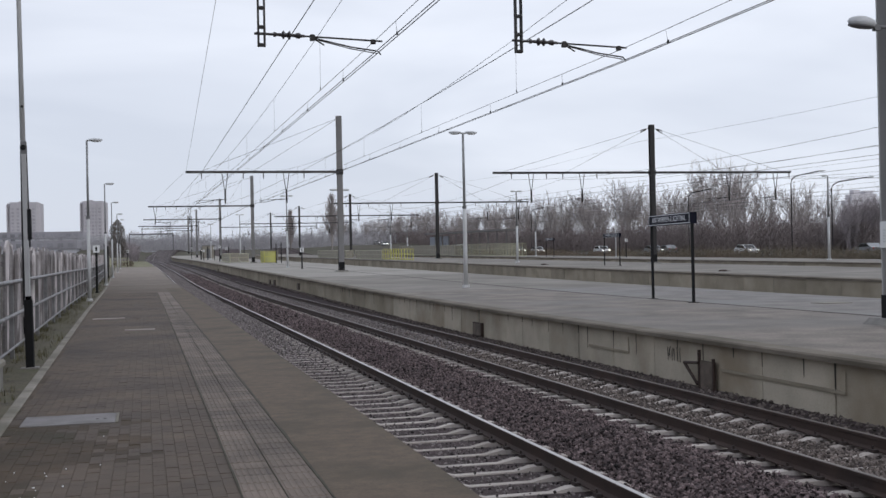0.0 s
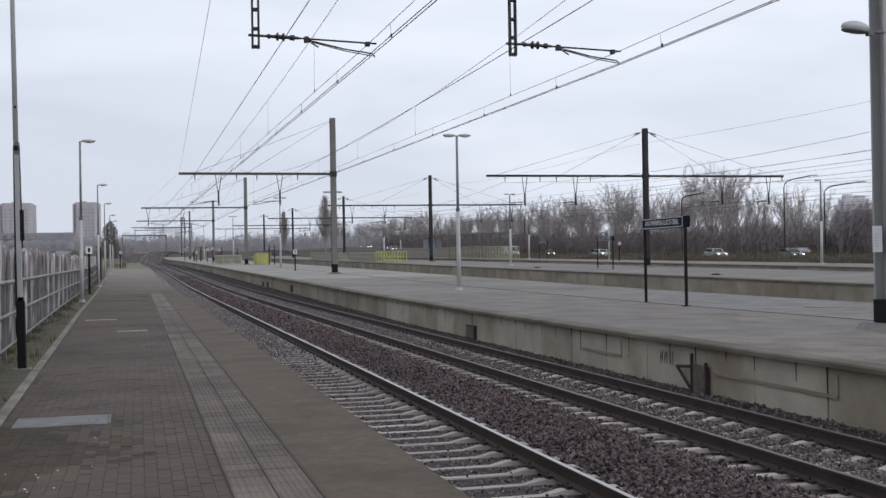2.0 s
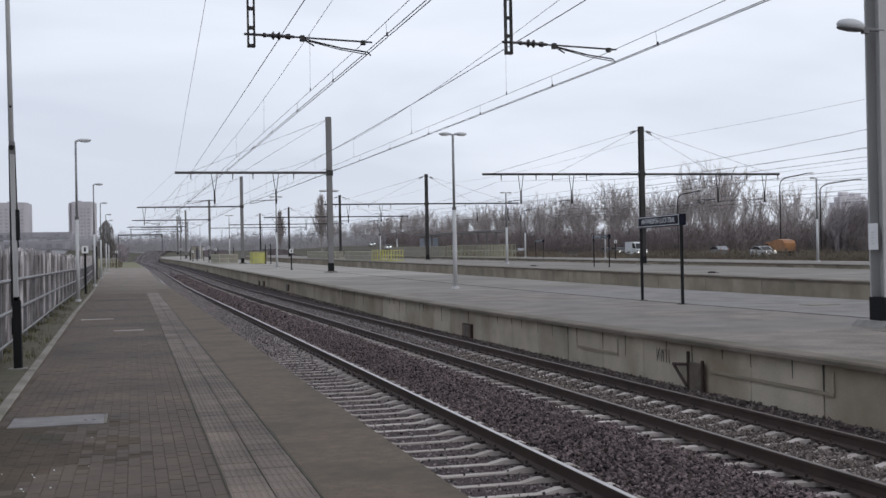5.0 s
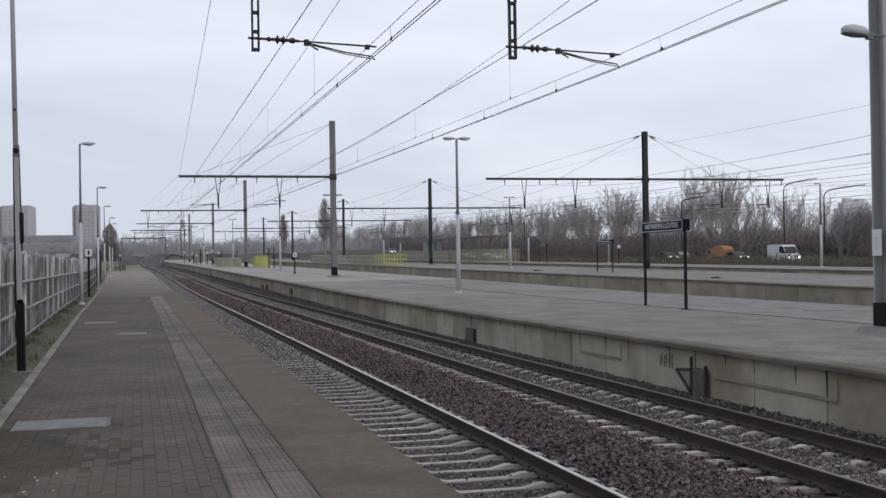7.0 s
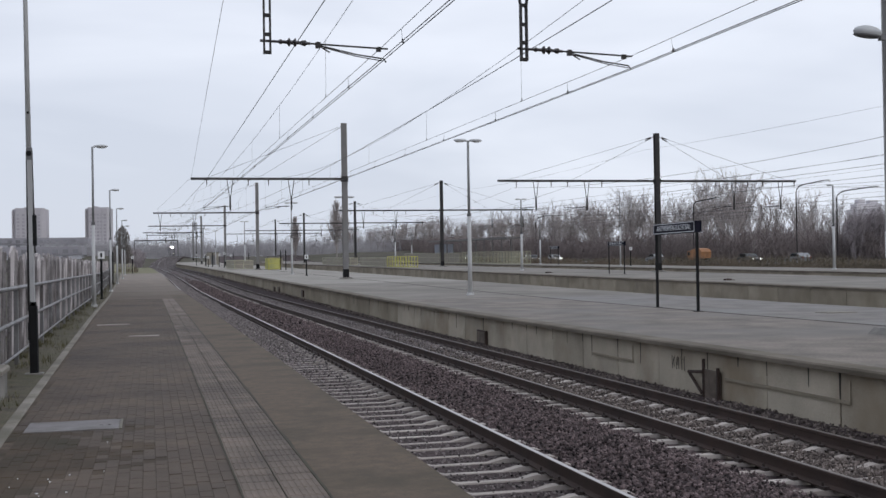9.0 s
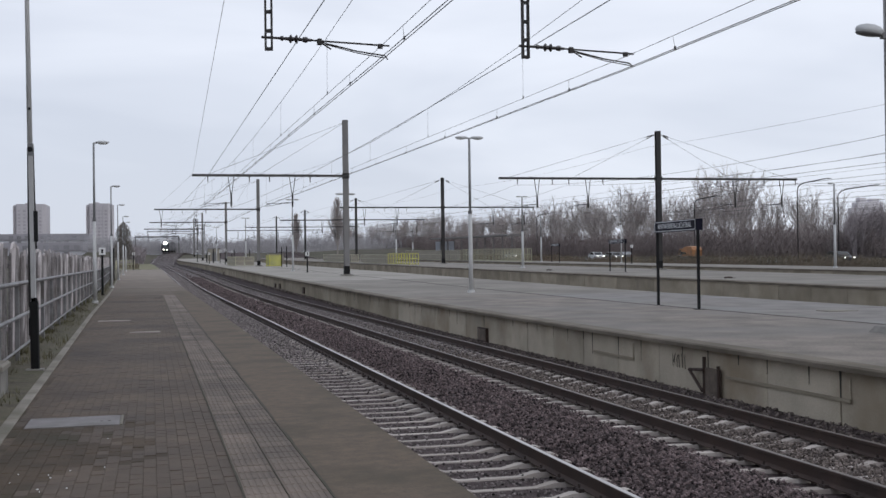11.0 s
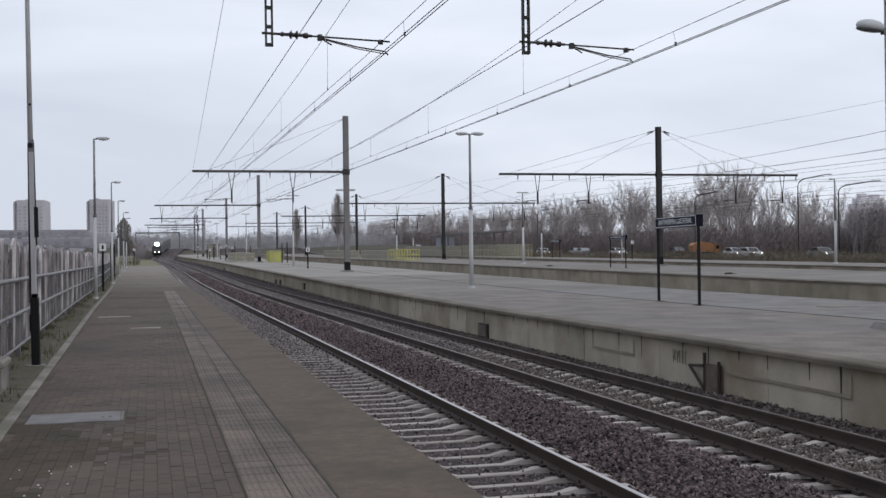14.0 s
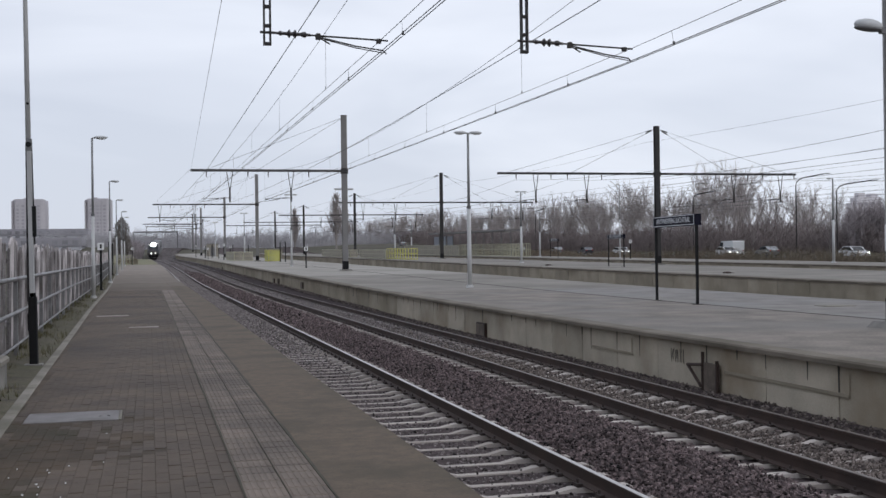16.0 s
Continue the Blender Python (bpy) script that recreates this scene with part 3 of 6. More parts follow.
def platform_near():
    p = thing("platform_1", "brick-paved station platform with a mossy concrete edge", "platform", "platforms", "structure")
    ys = steps(-25, 172)
    part("platform_core", Shape().sweep(lambda y: [(kerb_x(y), -1.2), (2.04, -1.2), (2.04, -0.005), (kerb_x(y), -0.005)], ys), M["paver_joint"], p, "sandy paving joints")
    part("edge_band", Shape().sweep([(1.2, -0.019), (1.9, -0.019), (1.9, 0.0), (1.2, 0.0)], ys), M["edge_band"], p, "dark mossy concrete band")
    y = -20.0
    part("edge_lip", Shape().sweep([(1.9, -0.14), (2.155, -0.14), (2.155, 0.0), (1.9, 0.0)], steps(-25, 172, 2)), M["edge_band"], p, "worn concrete platform lip")
    kerbm = Shape().box(-0.12, 0.005, 0.004, 0.996, -0.2, 0.014, 0.01)
    ke = kerbm.mesh("kerb_stone", M["kerb"])
    while y < 171:
        tilt = math.degrees(math.atan2(dip(y + 2) - dip(y), 2))
        turn = -math.degrees(math.atan2(bend(y + 2) - bend(y), 2))
        for d in (0.0, 1.0):
            k = at(kerb_x(y + d), y + d, 0)
            shared("kerb_stone", ke, p, Matrix.Translation(k) @ pose(0, 0, 0, tilt, 0, turn + 0.97))
        y += 2.0
    part("edge_wall", Shape().sweep([(2.02, -1.2), (2.08, -1.2), (2.08, -0.13), (2.02, -0.13)], ys), M["coping"], p)
    # clay pavers in courses across the platform, two columns of lighter guide tiles
    rng = random.Random(11)
    pm = Shape().box(0.0015, 0.0985, 0.0015, 0.1985, -0.02, 0.0, 0.003).mesh("paver", M["paver"])
    tm = Shape()
    tm.box(0.003, 0.297, 0.003, 0.297, -0.02, 0.002, 0.004)
    for i in range(6):
        tm.box(0.02 + 0.047 * i, 0.042 + 0.047 * i, 0.02, 0.28, 0.0, 0.006, 0.003)
    tmesh = tm.mesh("guide_tile", M["tactile"])
    pm_damp = Shape().box(0.0015, 0.0985, 0.0015, 0.1985, -0.02, 0.0, 0.003).mesh("paver", M["paver_damp"])
    rest, rest_t, rest_damp = Shape(), Shape(), Shape()
    count = 0
    y = -5.0
    while y < 62:
        for col in range(math.ceil(kerb_x(y) * 10), 6):
            x0, y0 = 0.1 * col, y + (0.1 if col % 2 else 0.0)
            z = rng.uniform(-0.003, 0.001)
            mossy = noise.noise((x0 * 1.1, y0 * 0.4, 3.0)) + rng.uniform(-0.12, 0.12) + (0.42 - 0.35 * (x0 + 1.2) if 4.0 < y0 < 12.5 else -1.0)
            if y0 < 11.4 and 6.6 < y0 and count < 300 and col > -9:
                o = at(x0, y0, z)
                shared("paver", pm_damp if mossy > 0.1 else pm, p, pose(*o, rng.uniform(-0.4, 0.4), rng.uniform(-0.6, 0.6), 0))
                count += 1
            else:
                o = at(x0, y0, z)
                (rest_damp if mossy > 0.1 else rest).box(o[0] + 0.002, o[0] + 0.098, o[1] + 0.002, o[1] + 0.198, o[2] - 0.02, o[2], 0.003)
        y += 0.2
    y = -4.9
    while y < 61.8:
        for col in range(2):
            o = at(0.6 + 0.3 * col, y, 0.0)
            if 5 < y < 40:
                shared("guide_tile", tmesh, p, pose(*o, rng.uniform(-0.3, 0.3), rng.uniform(-0.3, 0.3), 0))
            else:
                rest_t.box(o[0] + 0.003, o[0] + 0.297, o[1] + 0.003, o[1] + 0.297, o[2] - 0.02, o[2] + 0.003, 0.004)
        y += 0.3
    tagged(part("pavers", rest, M["paver"], p, "rest of the clay paving"), kind="stuff")
    tagged(part("pavers", rest_damp, M["paver_damp"], p, "rest of the damp mossy paving"), kind="stuff")
    tagged(part("guide_tiles", rest_t, M["tactile"], p, "far guide tiles"), kind="stuff")
    # each farther strip is painted paler, standing in for haze and grazing sheen
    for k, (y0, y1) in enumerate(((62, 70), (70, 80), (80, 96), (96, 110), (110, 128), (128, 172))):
        part("far_paving", Shape().sweep(lambda y: [(kerb_x(y), -0.015), (1.21, -0.015), (1.21, 0.0), (kerb_x(y), 0.0)], steps(y0, y1, 2.0)), M[f"hazed_{k}"], p, "hazed far paving")
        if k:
            part("far_band", Shape().sweep([(1.2, 0.0), (2.145, 0.0), (2.145, 0.004), (1.2, 0.004)], steps(y0, y1, 2.0)), M[f"hazed_{k}"], p, "hazed far platform edge")
    for x0, w in ((0.592, 0.02), (0.896, 0.008), (1.195, 0.035)):
        part("mossy_joint", Shape().sweep(lambda y: [(x0, 0.0), (x0 + w * (0.7 + 0.6 * noise.noise((x0 * 9, y * 1.3, 0.0))), 0.0), (x0 + w * (0.7 + 0.6 * noise.noise((x0 * 9, y * 1.3, 0.0))), 0.007), (x0, 0.007)], steps(5, 60, 0.25)), M["moss"], p, "dark mossy joint")
    # inset steel covers
    for x0, x1, y0, y1, n in ((-1.26, -0.33, 12.35, 13.1, "steel_cover"), (-1.5, -0.6, 34.8, 35.15, "drain_strip"), (-0.5, 0.2, 28.7, 29.0, "drain_strip")):
        s = Shape().box(x0, x1, y0, y1, -0.02, 0.009, 0.004)
        if n == "steel_cover":
            part("cover_frame", Shape().box(x1 + 0.002, x1 + 0.03, y0 - 0.01, y1 + 0.01, -0.02, 0.012, 0.004), M["kerb"], p, "pale cover frame edge")
            s.box(x1 - 0.12, x1 - 0.09, y0 + 0.3, y0 + 0.34, 0.006, 0.014).box(x1 - 0.2, x1 - 0.17, y0 + 0.3, y0 + 0.34, 0.006, 0.014)
        part(n, s, M["plate" if n == "steel_cover" else "sleeper"], p, "pale worn steel cover plate" if n == "steel_cover" else "pale concrete drain strip")
    s = Shape()
    for i in range(34):
        y = 7.0 + (3.0 if i % 9 else 12.0) * rng.random() ** 1.3
        x = rng.gauss(-0.82, 0.2) if i % 9 else rng.uniform(-1.1, 0.6)
        if x < kerb_x(y) + 0.05 or x > 1.85:
            continue
        o, r = at(x, y, 0.003), rng.uniform(0.003, 0.009)
        s.prism([(o[0] + r * math.cos(a) * rng.uniform(0.6, 1.2), o[1] + 1.3 * r * math.sin(a)) for a in (0, 1.05, 2.1, 3.14, 4.2, 5.2)], "z", o[2] - 0.004, o[2] + 0.002)
    solid("bird_droppings", s, M["paper"], "small white flecks of bird droppings", "bird droppings", kind="stuff")
    # verge and soil behind the kerb
    v = solid("verge", Shape().sweep(lambda y: [(kerb_x(y) - 1.8, -0.3), (kerb_x(y) - 0.1, -0.3), (kerb_x(y) - 0.1, 0.0), (kerb_x(y) - 0.5, 0.02), (kerb_x(y) - 1.8, 0.05)], steps(-25, 240)), M["soil"], "mossy soil strip beside the platform kerb", "verge", kind="structure")
    s = Shape()
    rng = random.Random(3)
    for i in range(16000):
        u = rng.random()
        y = 8 + 110 * u ** 1.7
        x = kerb_x(y) + rng.choice((rng.gauss(-0.72, 0.12), rng.uniform(-1.1, -0.12), rng.gauss(-0.78, 0.08)))
        clump = noise.noise((x * 2, y * 0.6, 0.0))
        if clump < 0.02 or x > kerb_x(y) - 0.1:
            continue
        o = at(x, y, 0.02)
        h, a, w = rng.uniform(0.04, 0.17) * (0.6 + 1.4 * clump), rng.uniform(0, 6.28), rng.uniform(0.004, 0.01)
        dx, dy = math.cos(a), math.sin(a)
        n = len(s.v)
        lean = rng.uniform(0.0, 0.1)
        s.v += [(o[0] - dy * w, o[1] + dx * w, o[2]), (o[0] + dy * w, o[1] - dx * w, o[2]), (o[0] + dx * lean, o[1] + dy * lean, o[2] + h)]
        s.f.append((n, n + 1, n + 2))
    solid("grass_tufts", s, M["grass"], "short green winter grass along the fence", "grass", kind="stuff")
    end = Shape().sweep([(-5.2, -0.5), (2.0, -0.5), (1.9, 0.0), (-5.2, 0.02)], steps(172.5, 250))
    solid("platform_end_ground", end, M["dry_grass"], "grassy ground past the platform end", "ground", kind="structure")


def platform_far():
    p = thing("platform_2", "broad grey island platform with a concrete panel wall", "platform", "platforms", "structure")
    ys = steps(-25, 330)
    # the deck's haze is painted: sections past 46 m and 74 m get paler
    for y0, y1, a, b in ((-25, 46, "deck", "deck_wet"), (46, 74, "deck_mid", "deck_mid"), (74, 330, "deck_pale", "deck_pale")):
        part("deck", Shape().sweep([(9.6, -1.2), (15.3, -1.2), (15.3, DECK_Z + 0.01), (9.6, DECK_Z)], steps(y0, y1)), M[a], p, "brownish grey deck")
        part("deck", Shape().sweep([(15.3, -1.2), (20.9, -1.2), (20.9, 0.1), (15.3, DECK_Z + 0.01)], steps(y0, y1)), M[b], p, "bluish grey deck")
    part("coping", Shape().sweep([(9.2, DECK_Z - 0.085), (9.62, DECK_Z - 0.085), (9.62, DECK_Z + 0.004), (9.23, DECK_Z + 0.004), (9.2, DECK_Z - 0.02)], ys), M["coping"], p, "worn concrete coping")
    part("wall_backing", Shape().sweep([(9.46, -1.2), (9.7, -1.2), (9.7, 0.03), (9.46, 0.03)], ys), M["joint"], p, "dark recessed joints")
    rng = random.Random(8)
    plain = Shape().prism([(0.012, -1.15), (1.988, -1.15), (1.988, 0.032), (0.012, 0.032)], "x", 9.385, 9.5).mesh("wall_panel", M["panel"])
    shaded_panel = Shape().prism([(0.012, -1.15), (1.988, -1.15), (1.988, 0.032), (0.012, 0.032)], "x", 9.385, 9.5).mesh("wall_panel", M["panel_dirty_shaded"])
    y, k = -5.52, 0
    while y < 320:
        o = (bend(y), y, rise(y))
        tilt = math.degrees(math.atan2(rise(y + 2) - rise(y), 2))
        turn = -math.degrees(math.atan2(bend(y + 2) - bend(y), 2))
        m = Matrix.Translation(o) @ pose(rng.uniform(-0.008, 0.004), 0, 0, tilt, 0, turn)
        # beyond about 40 m the wall's shade is painted with the darker panel
        w = shared("wall_panel", shaded_panel if rng.random() < (y - 36) / 12 else plain, p, m)
        if y < 60:
            for d in (0.0, rng.uniform(0.5, 1.5)):
                if rng.random() < (0.95 if d == 0.0 else 0.6):
                    h, wd = rng.uniform(0.15, 0.5), rng.uniform(0.016, 0.042)
                    st = Shape().prism([(d - wd, 0.03), (d + wd, 0.03), (d + wd * 0.5, 0.03 - h * 0.6), (d + wd * 0.35, 0.03 - h), (d - wd * 0.3, 0.03 - h * 0.95), (d - wd * 0.5, 0.03 - h * 0.5)], "x", 9.381, 9.39)
                    part("tar_streak", st, M["joint"], p, "dark drip stain").matrix_basis = m
        y += 2.0
        k += 1
    # seams of the deck
    part("deck_seam", Shape().sweep([(15.26, DECK_Z), (15.34, DECK_Z), (15.34, DECK_Z + 0.018), (15.26, DECK_Z + 0.018)], ys), M["joint"], p, "dark raised seam")
    # pale flat slabs stand in for sky reflected in puddles
    for x0, x1, y0, y1 in ((17.6, 18.5, 27.6, 28.2), (19.3, 20.6, 26.6, 27.4), (13.1, 14.2, 18.0, 18.6)):
        part("deck_repair", Shape().box(x0, x1, y0, y1, DECK_Z - 0.02, DECK_Z + 0.016, 0.004), M["kerb"], p, "pale patch painted as puddle sheen")
    # shallow ledges of a lower wall course, pale above and grimy below
    for y0, y1 in ((14.2, 17.8), (21.65, 23.8)):
        part("ledge", Shape().prism([(y0, -0.365), (y1, -0.365), (y1, -0.415), (y0, -0.415)], "x", 9.374, 9.39), M["panel_dirty_shaded"], p, "thin dirty ledge")
        part("ledge_end", Shape().prism([(y0, -0.08), (y0 + 0.03, -0.08), (y0 + 0.03, -0.36), (y0, -0.36)], "x", 9.38, 9.39), M["panel_dirty_shaded"], p, "dirty ledge end")
    # recess box and broken bracket on the wall
    b = thing("wall_bracket", "rusty steel bracket fixed to the platform wall", "bracket")
    part("plate", Shape().box(9.33, 9.38, 17.95, 18.45, -0.78, -0.28, 0.01), M["rusty_plate"], b)
    for q, r in (((9.3, 18.45, -0.32), (9.3, 19.0, -0.36)), ((9.3, 19.0, -0.36), (9.3, 18.5, -0.7)), ((9.33, 18.48, -0.1), (9.33, 18.48, -0.8)), ((9.33, 17.96, -0.22), (9.33, 17.96, -0.8))):
        part("bar", Shape().tube(q, r, 0.03, n=6), M["rail"], b)
    g = thing("wall_scribble", "faint dark scribble sprayed on the wall", "graffiti")
    rs = random.Random(4)
    for i in range(9):
        y0 = 19.35 + 0.06 * i
        part("stroke", Shape().path([(9.379, y0 + rs.uniform(-0.05, 0.05), -0.12 - rs.uniform(0, 0.05)), (9.379, y0 + rs.uniform(-0.06, 0.06), -0.22), (9.379, y0 + rs.uniform(-0.05, 0.05), -0.34 + rs.uniform(-0.06, 0.05))], 0.006, 5), M["joint"], g)
    for y, z in ((32.5, -0.55), (72.9, -0.43), (86.0, -0.55), (89.0, -0.6), (148.0, -0.62)):
        o = at(9.37, y, z)
        bx = thing("wall_box", "small rusty junction box on the platform wall", "junction box", "wall boxes")
        part("body", Shape().box(o[0] - 0.06, o[0] + 0.02, o[1] - 0.45, o[1] + 0.45, o[2] - 0.2, o[2] + 0.2, 0.01), M["rail"], bx)
        part("lid", Shape().box(o[0] - 0.075, o[0] - 0.055, o[1] - 0.4, o[1] + 0.4, o[2] - 0.16, o[2] + 0.16, 0.005), M["rusty_plate"], bx)


def platforms_beyond():
    for n, (a, b, y1) in enumerate(((31.0, 43.8, 320), (51.5, 60.5, 300))):
        p = thing(f"platform_{n + 3}", "pale concrete island platform with a dark shadowed wall", "platform", "platforms", "structure")
        ys = steps(-25, y1)
        part("deck", Shape().sweep([(a + 0.3, -1.2), (b, -1.2), (b, DECK_Z), (a + 0.3, DECK_Z)], ys), M["deck_mid"], p, "grey deck")
        part("coping", Shape().sweep([(a - 0.1, DECK_Z - 0.09), (a + 0.9, DECK_Z - 0.09), (a + 0.9, DECK_Z + 0.006), (a - 0.1, DECK_Z + 0.006)], ys), M["coping"], p, "pale coping")
        me = Shape().box(a - 0.05, a + 0.16, 0.01, 2.99, -1.15, 0.026).mesh("wall_panel", M["panel_dirty_shaded"])
        part("wall_backing", Shape().sweep([(a + 0.12, -1.2), (a + 0.4, -1.2), (a + 0.4, 0.02), (a + 0.12, 0.02)], ys), M["joint"], p)
        y = 20.0
        while y < y1 - 4:
            shared("wall_panel", me, p, Matrix.Translation((bend(y), y, rise(y))) @ pose(0, 0, 0, math.degrees(math.atan2(rise(y + 3) - rise(y), 3)), 0, 0))
            y += 3.0
    for n, (a, b) in enumerate(((20.9, 31.0), (43.8, 51.5))):
        bed = solid(f"track_bed_{n + 2}", Shape().sweep([(a + 0.1, -1.3), (b - 0.1, -1.3), (b - 0.1, -0.86), (a + 0.1, -0.86)], steps(-25, 600, 8)), M["ballast"], "dark crushed stone track bed", "ballast", kind="structure")
        for c in (a + 1.75, b - 1.75) if n else (0.5 * (a + b),):
            t = thing("far_track", "rusty railway track between platforms", "railway track", "tracks", "structure")
            for side in (-0.7525, 0.7525):
                part("rail", Shape().sweep(rail_profile(c + side), steps(-25, 600, 8)), M["rail"], t)


ground(), tracks(), ballast(), platform_near(), platform_far(), platforms_beyond()


# ---- overhead line ----
def column(s, h, w, d, taper=0.0):
    """A rolled H section, flanges across the tracks."""
    f, g = 0.04, 0.03
    a, b = w / 2, d / 2
    o = [(-a, -b), (a, -b), (a, -b + f), (g, -b + f), (g, b - f), (a, b - f), (a, b), (-a, b), (-a, b - f), (-g, b - f), (-g, -b + f), (-a, -b + f)]
    return s.prism(o, "z", 0, h)


def mast(x, y, h, w, material, label, dark_foot=True, base=DECK_Z, foot=0.75):
    t = thing("catenary_mast", label, "catenary mast", "catenary masts", m=pose(*at(x, y, base)))
    part("column", column(Shape(), h, w, w), material, t)
    if dark_foot:
        part("painted_foot", Shape().box(-w / 2 - 0.012, w / 2 + 0.012, -w / 2 - 0.012, w / 2 + 0.012, 0.1, foot), M["black"], t, "black painted foot")
    part("footing", Shape().prism([(-0.5, 0), (0.5, 0), (0.34, 0.13), (-0.34, 0.13)], "y", -0.5, 0.5), M["footing"], t, "concrete footing")
    part("cap", Shape().box(-w / 2 - 0.01, w / 2 + 0.01, -w / 2 - 0.01, w / 2 + 0.01, h, h + 0.02), material, t)
    return t


def arm(t, x, z, way, reach=2.05):
    """A cantilever on a dropper: insulator, top tube, registration tube."""
    a = part("cantilever", Shape().tube((x, 0, z + 0.22), (x + way * reach, 0, z + 0.14), 0.0155), M["steel_dark"], t, "dark steel cantilever")
    rings = [(x + way * d, 0, z + 0.215 - 0.03 * d, r) for d, r in ((-0.12, 0.022), (-0.04, 0.022), (0.12, 0.022), (0.19, 0.022), (0.2, 0.04), (0.24, 0.04), (0.25, 0.026), (0.33, 0.03), (0.36, 0.072), (0.375, 0.072),
             (0.39, 0.035), (0.43, 0.035), (0.46, 0.072), (0.475, 0.072), (0.49, 0.03), (0.56, 0.028), (0.58, 0.045), (0.64, 0.05), (0.66, 0.026), (0.72, 0.024))]
    part("insulator", Shape().lathe(rings), M["insul"], a, "ribbed brown insulator")
    part("end_clamp", Shape().box(x + way * (reach - 0.16) - 0.04, x + way * (reach - 0.16) + 0.04, -0.03, 0.03, z + 0.09, z + 0.17, 0.01), M["steel_dark"], a)
    part("registration_tube", Shape().path([(x + way * 0.85, 0, z + 0.17), (x + way * 1.5, 0, z + 0.03), (x + way * (reach - 0.08), 0, z - 0.03), (x + way * (reach - 0.03), 0, z - 0.09)], 0.013), M["steel_dark"], a)
    part("steady_arm", Shape().path([(x + way * 0.95, 0, z + 0.13), (x + way * 1.5, 0, z - 0.0), (x + way * (reach - 0.08), 0, z - 0.07)], 0.009), M["steel_dark"], a)
    part("clamp", Shape().box(x + way * 0.85 - 0.04, x + way * 0.85 + 0.04, -0.035, 0.035, z + 0.12, z + 0.225, 0.012).tube((x + way * 0.88, 0, z + 0.15), (x + way * 1.05, 0, z + 0.05), 0.014, n=5), M["steel_dark"], a)


def dropper(t, x, z0, z1, vee):
    s = Shape()
    if vee:
        s.tube((x - 0.22, 0, z1), (x - 0.045, 0, z0 + 1.0), 0.03, n=6).tube((x + 0.22, 0, z1), (x + 0.045, 0, z0 + 1.0), 0.03, n=6)
        s.box(x - 0.06, x + 0.06, -0.05, 0.05, z0, z0 + 1.05)
    else:
        s.box(x - 0.065, x - 0.037, -0.05, 0.05, z0, z0 + 1.0).box(x + 0.037, x + 0.065, -0.05, 0.05, z0, z0 + 1.0)
        for z in (z0, z0 + 0.3, z0 + 0.62, z0 + 0.96):
            s.box(x - 0.06, x + 0.06, -0.04, 0.04, z, z + 0.05)
        s.tube((x - 0.055, 0, z0 + 1.0), (x - 0.24, 0, z1), 0.028, n=6).tube((x + 0.055, 0, z0 + 1.0), (x + 0.24, 0, z1), 0.028, n=6)
    part("dropper", s, M["steel_dark"], t, "hanging dropper frame")


def gantry(y, x, left, drops, way, vee=True, material="steel_light", h=11.75, beam=7.62, w=0.4, low=5.28, right=None, ties=False, lift=0.08, foot=0.75):
    t = mast(x, y, h, w, M[material], "grey steel catenary mast with a long cantilever beam" if material != "steel_dark" else "dark steel catenary mast carrying a double cantilever beam", foot=foot)
    x1 = (right if right is not None else x + w / 2) - x
    lo, hi = beam - 0.09, beam + 0.09
    s = Shape().prism([(-0.09, lo), (-0.07, lo), (-0.07, hi - 0.03), (0.07, hi - 0.03), (0.07, lo), (0.09, lo), (0.09, hi), (-0.09, hi)], "x", left - x, x1)
    part("beam", s, M["steel_dark" if material == "steel_dark" else "beam_steel"], t, "dark steel beam")
    for d in drops:
        dropper(t, d - x, low, beam - 0.08, vee)
        arm(t, d - x, low + lift, way)
        for k in (-1.7, 1.35):
            if left - x < d - x + k < max(0.0, x1):
                part("hanging_insulator", Shape().tube((d - x + k, 0, beam - 0.09), (d - x + k, 0, beam - 0.5), 0.05, 0.03, n=6), M["insul"], t)
    part("bracket", Shape().box(-w / 2 - 0.05, w / 2 + 0.05, -w / 2 - 0.03, w / 2 + 0.03, beam - 0.22, beam + 0.2), M["steel_dark"], t)
    if ties:
        for e in (left + 0.9 - x, left + 6.5 - x) + (() if right is None else (x1 - 6.5, x1 - 0.9)):
            side = -1 if e < 0 else 1
            part("tie_rod", Shape().tube((side * 0.2, 0, h - 0.25), (e, 0, beam + 0.09), 0.013, n=5), M["wire"], t)
            part("tie_insulator", Shape().tube((side * 0.5, 0, h - 0.25 - 0.3 * (h - beam - 0.3) / max(1.0, abs(e))), (side * 1.0, 0, h - 0.25 - 0.8 * (h - beam - 0.3) / max(1.0, abs(e))), 0.05, n=6), M["insul"], t)
    else:
        for e, q in ((left + 1.2 - x, 0.2), (left + 5.0 - x, 0.25)):
            part("tie_rod", Shape().tube((-0.2, 0, h - q), (e, 0, beam + 0.09), 0.012, n=5), M["wire"], t)
    return t


LINE = (-48.0, 19.4, 87.4, 156.0, 222.0, 282.0, 350.0, 420.0, 490.0, 560.0)


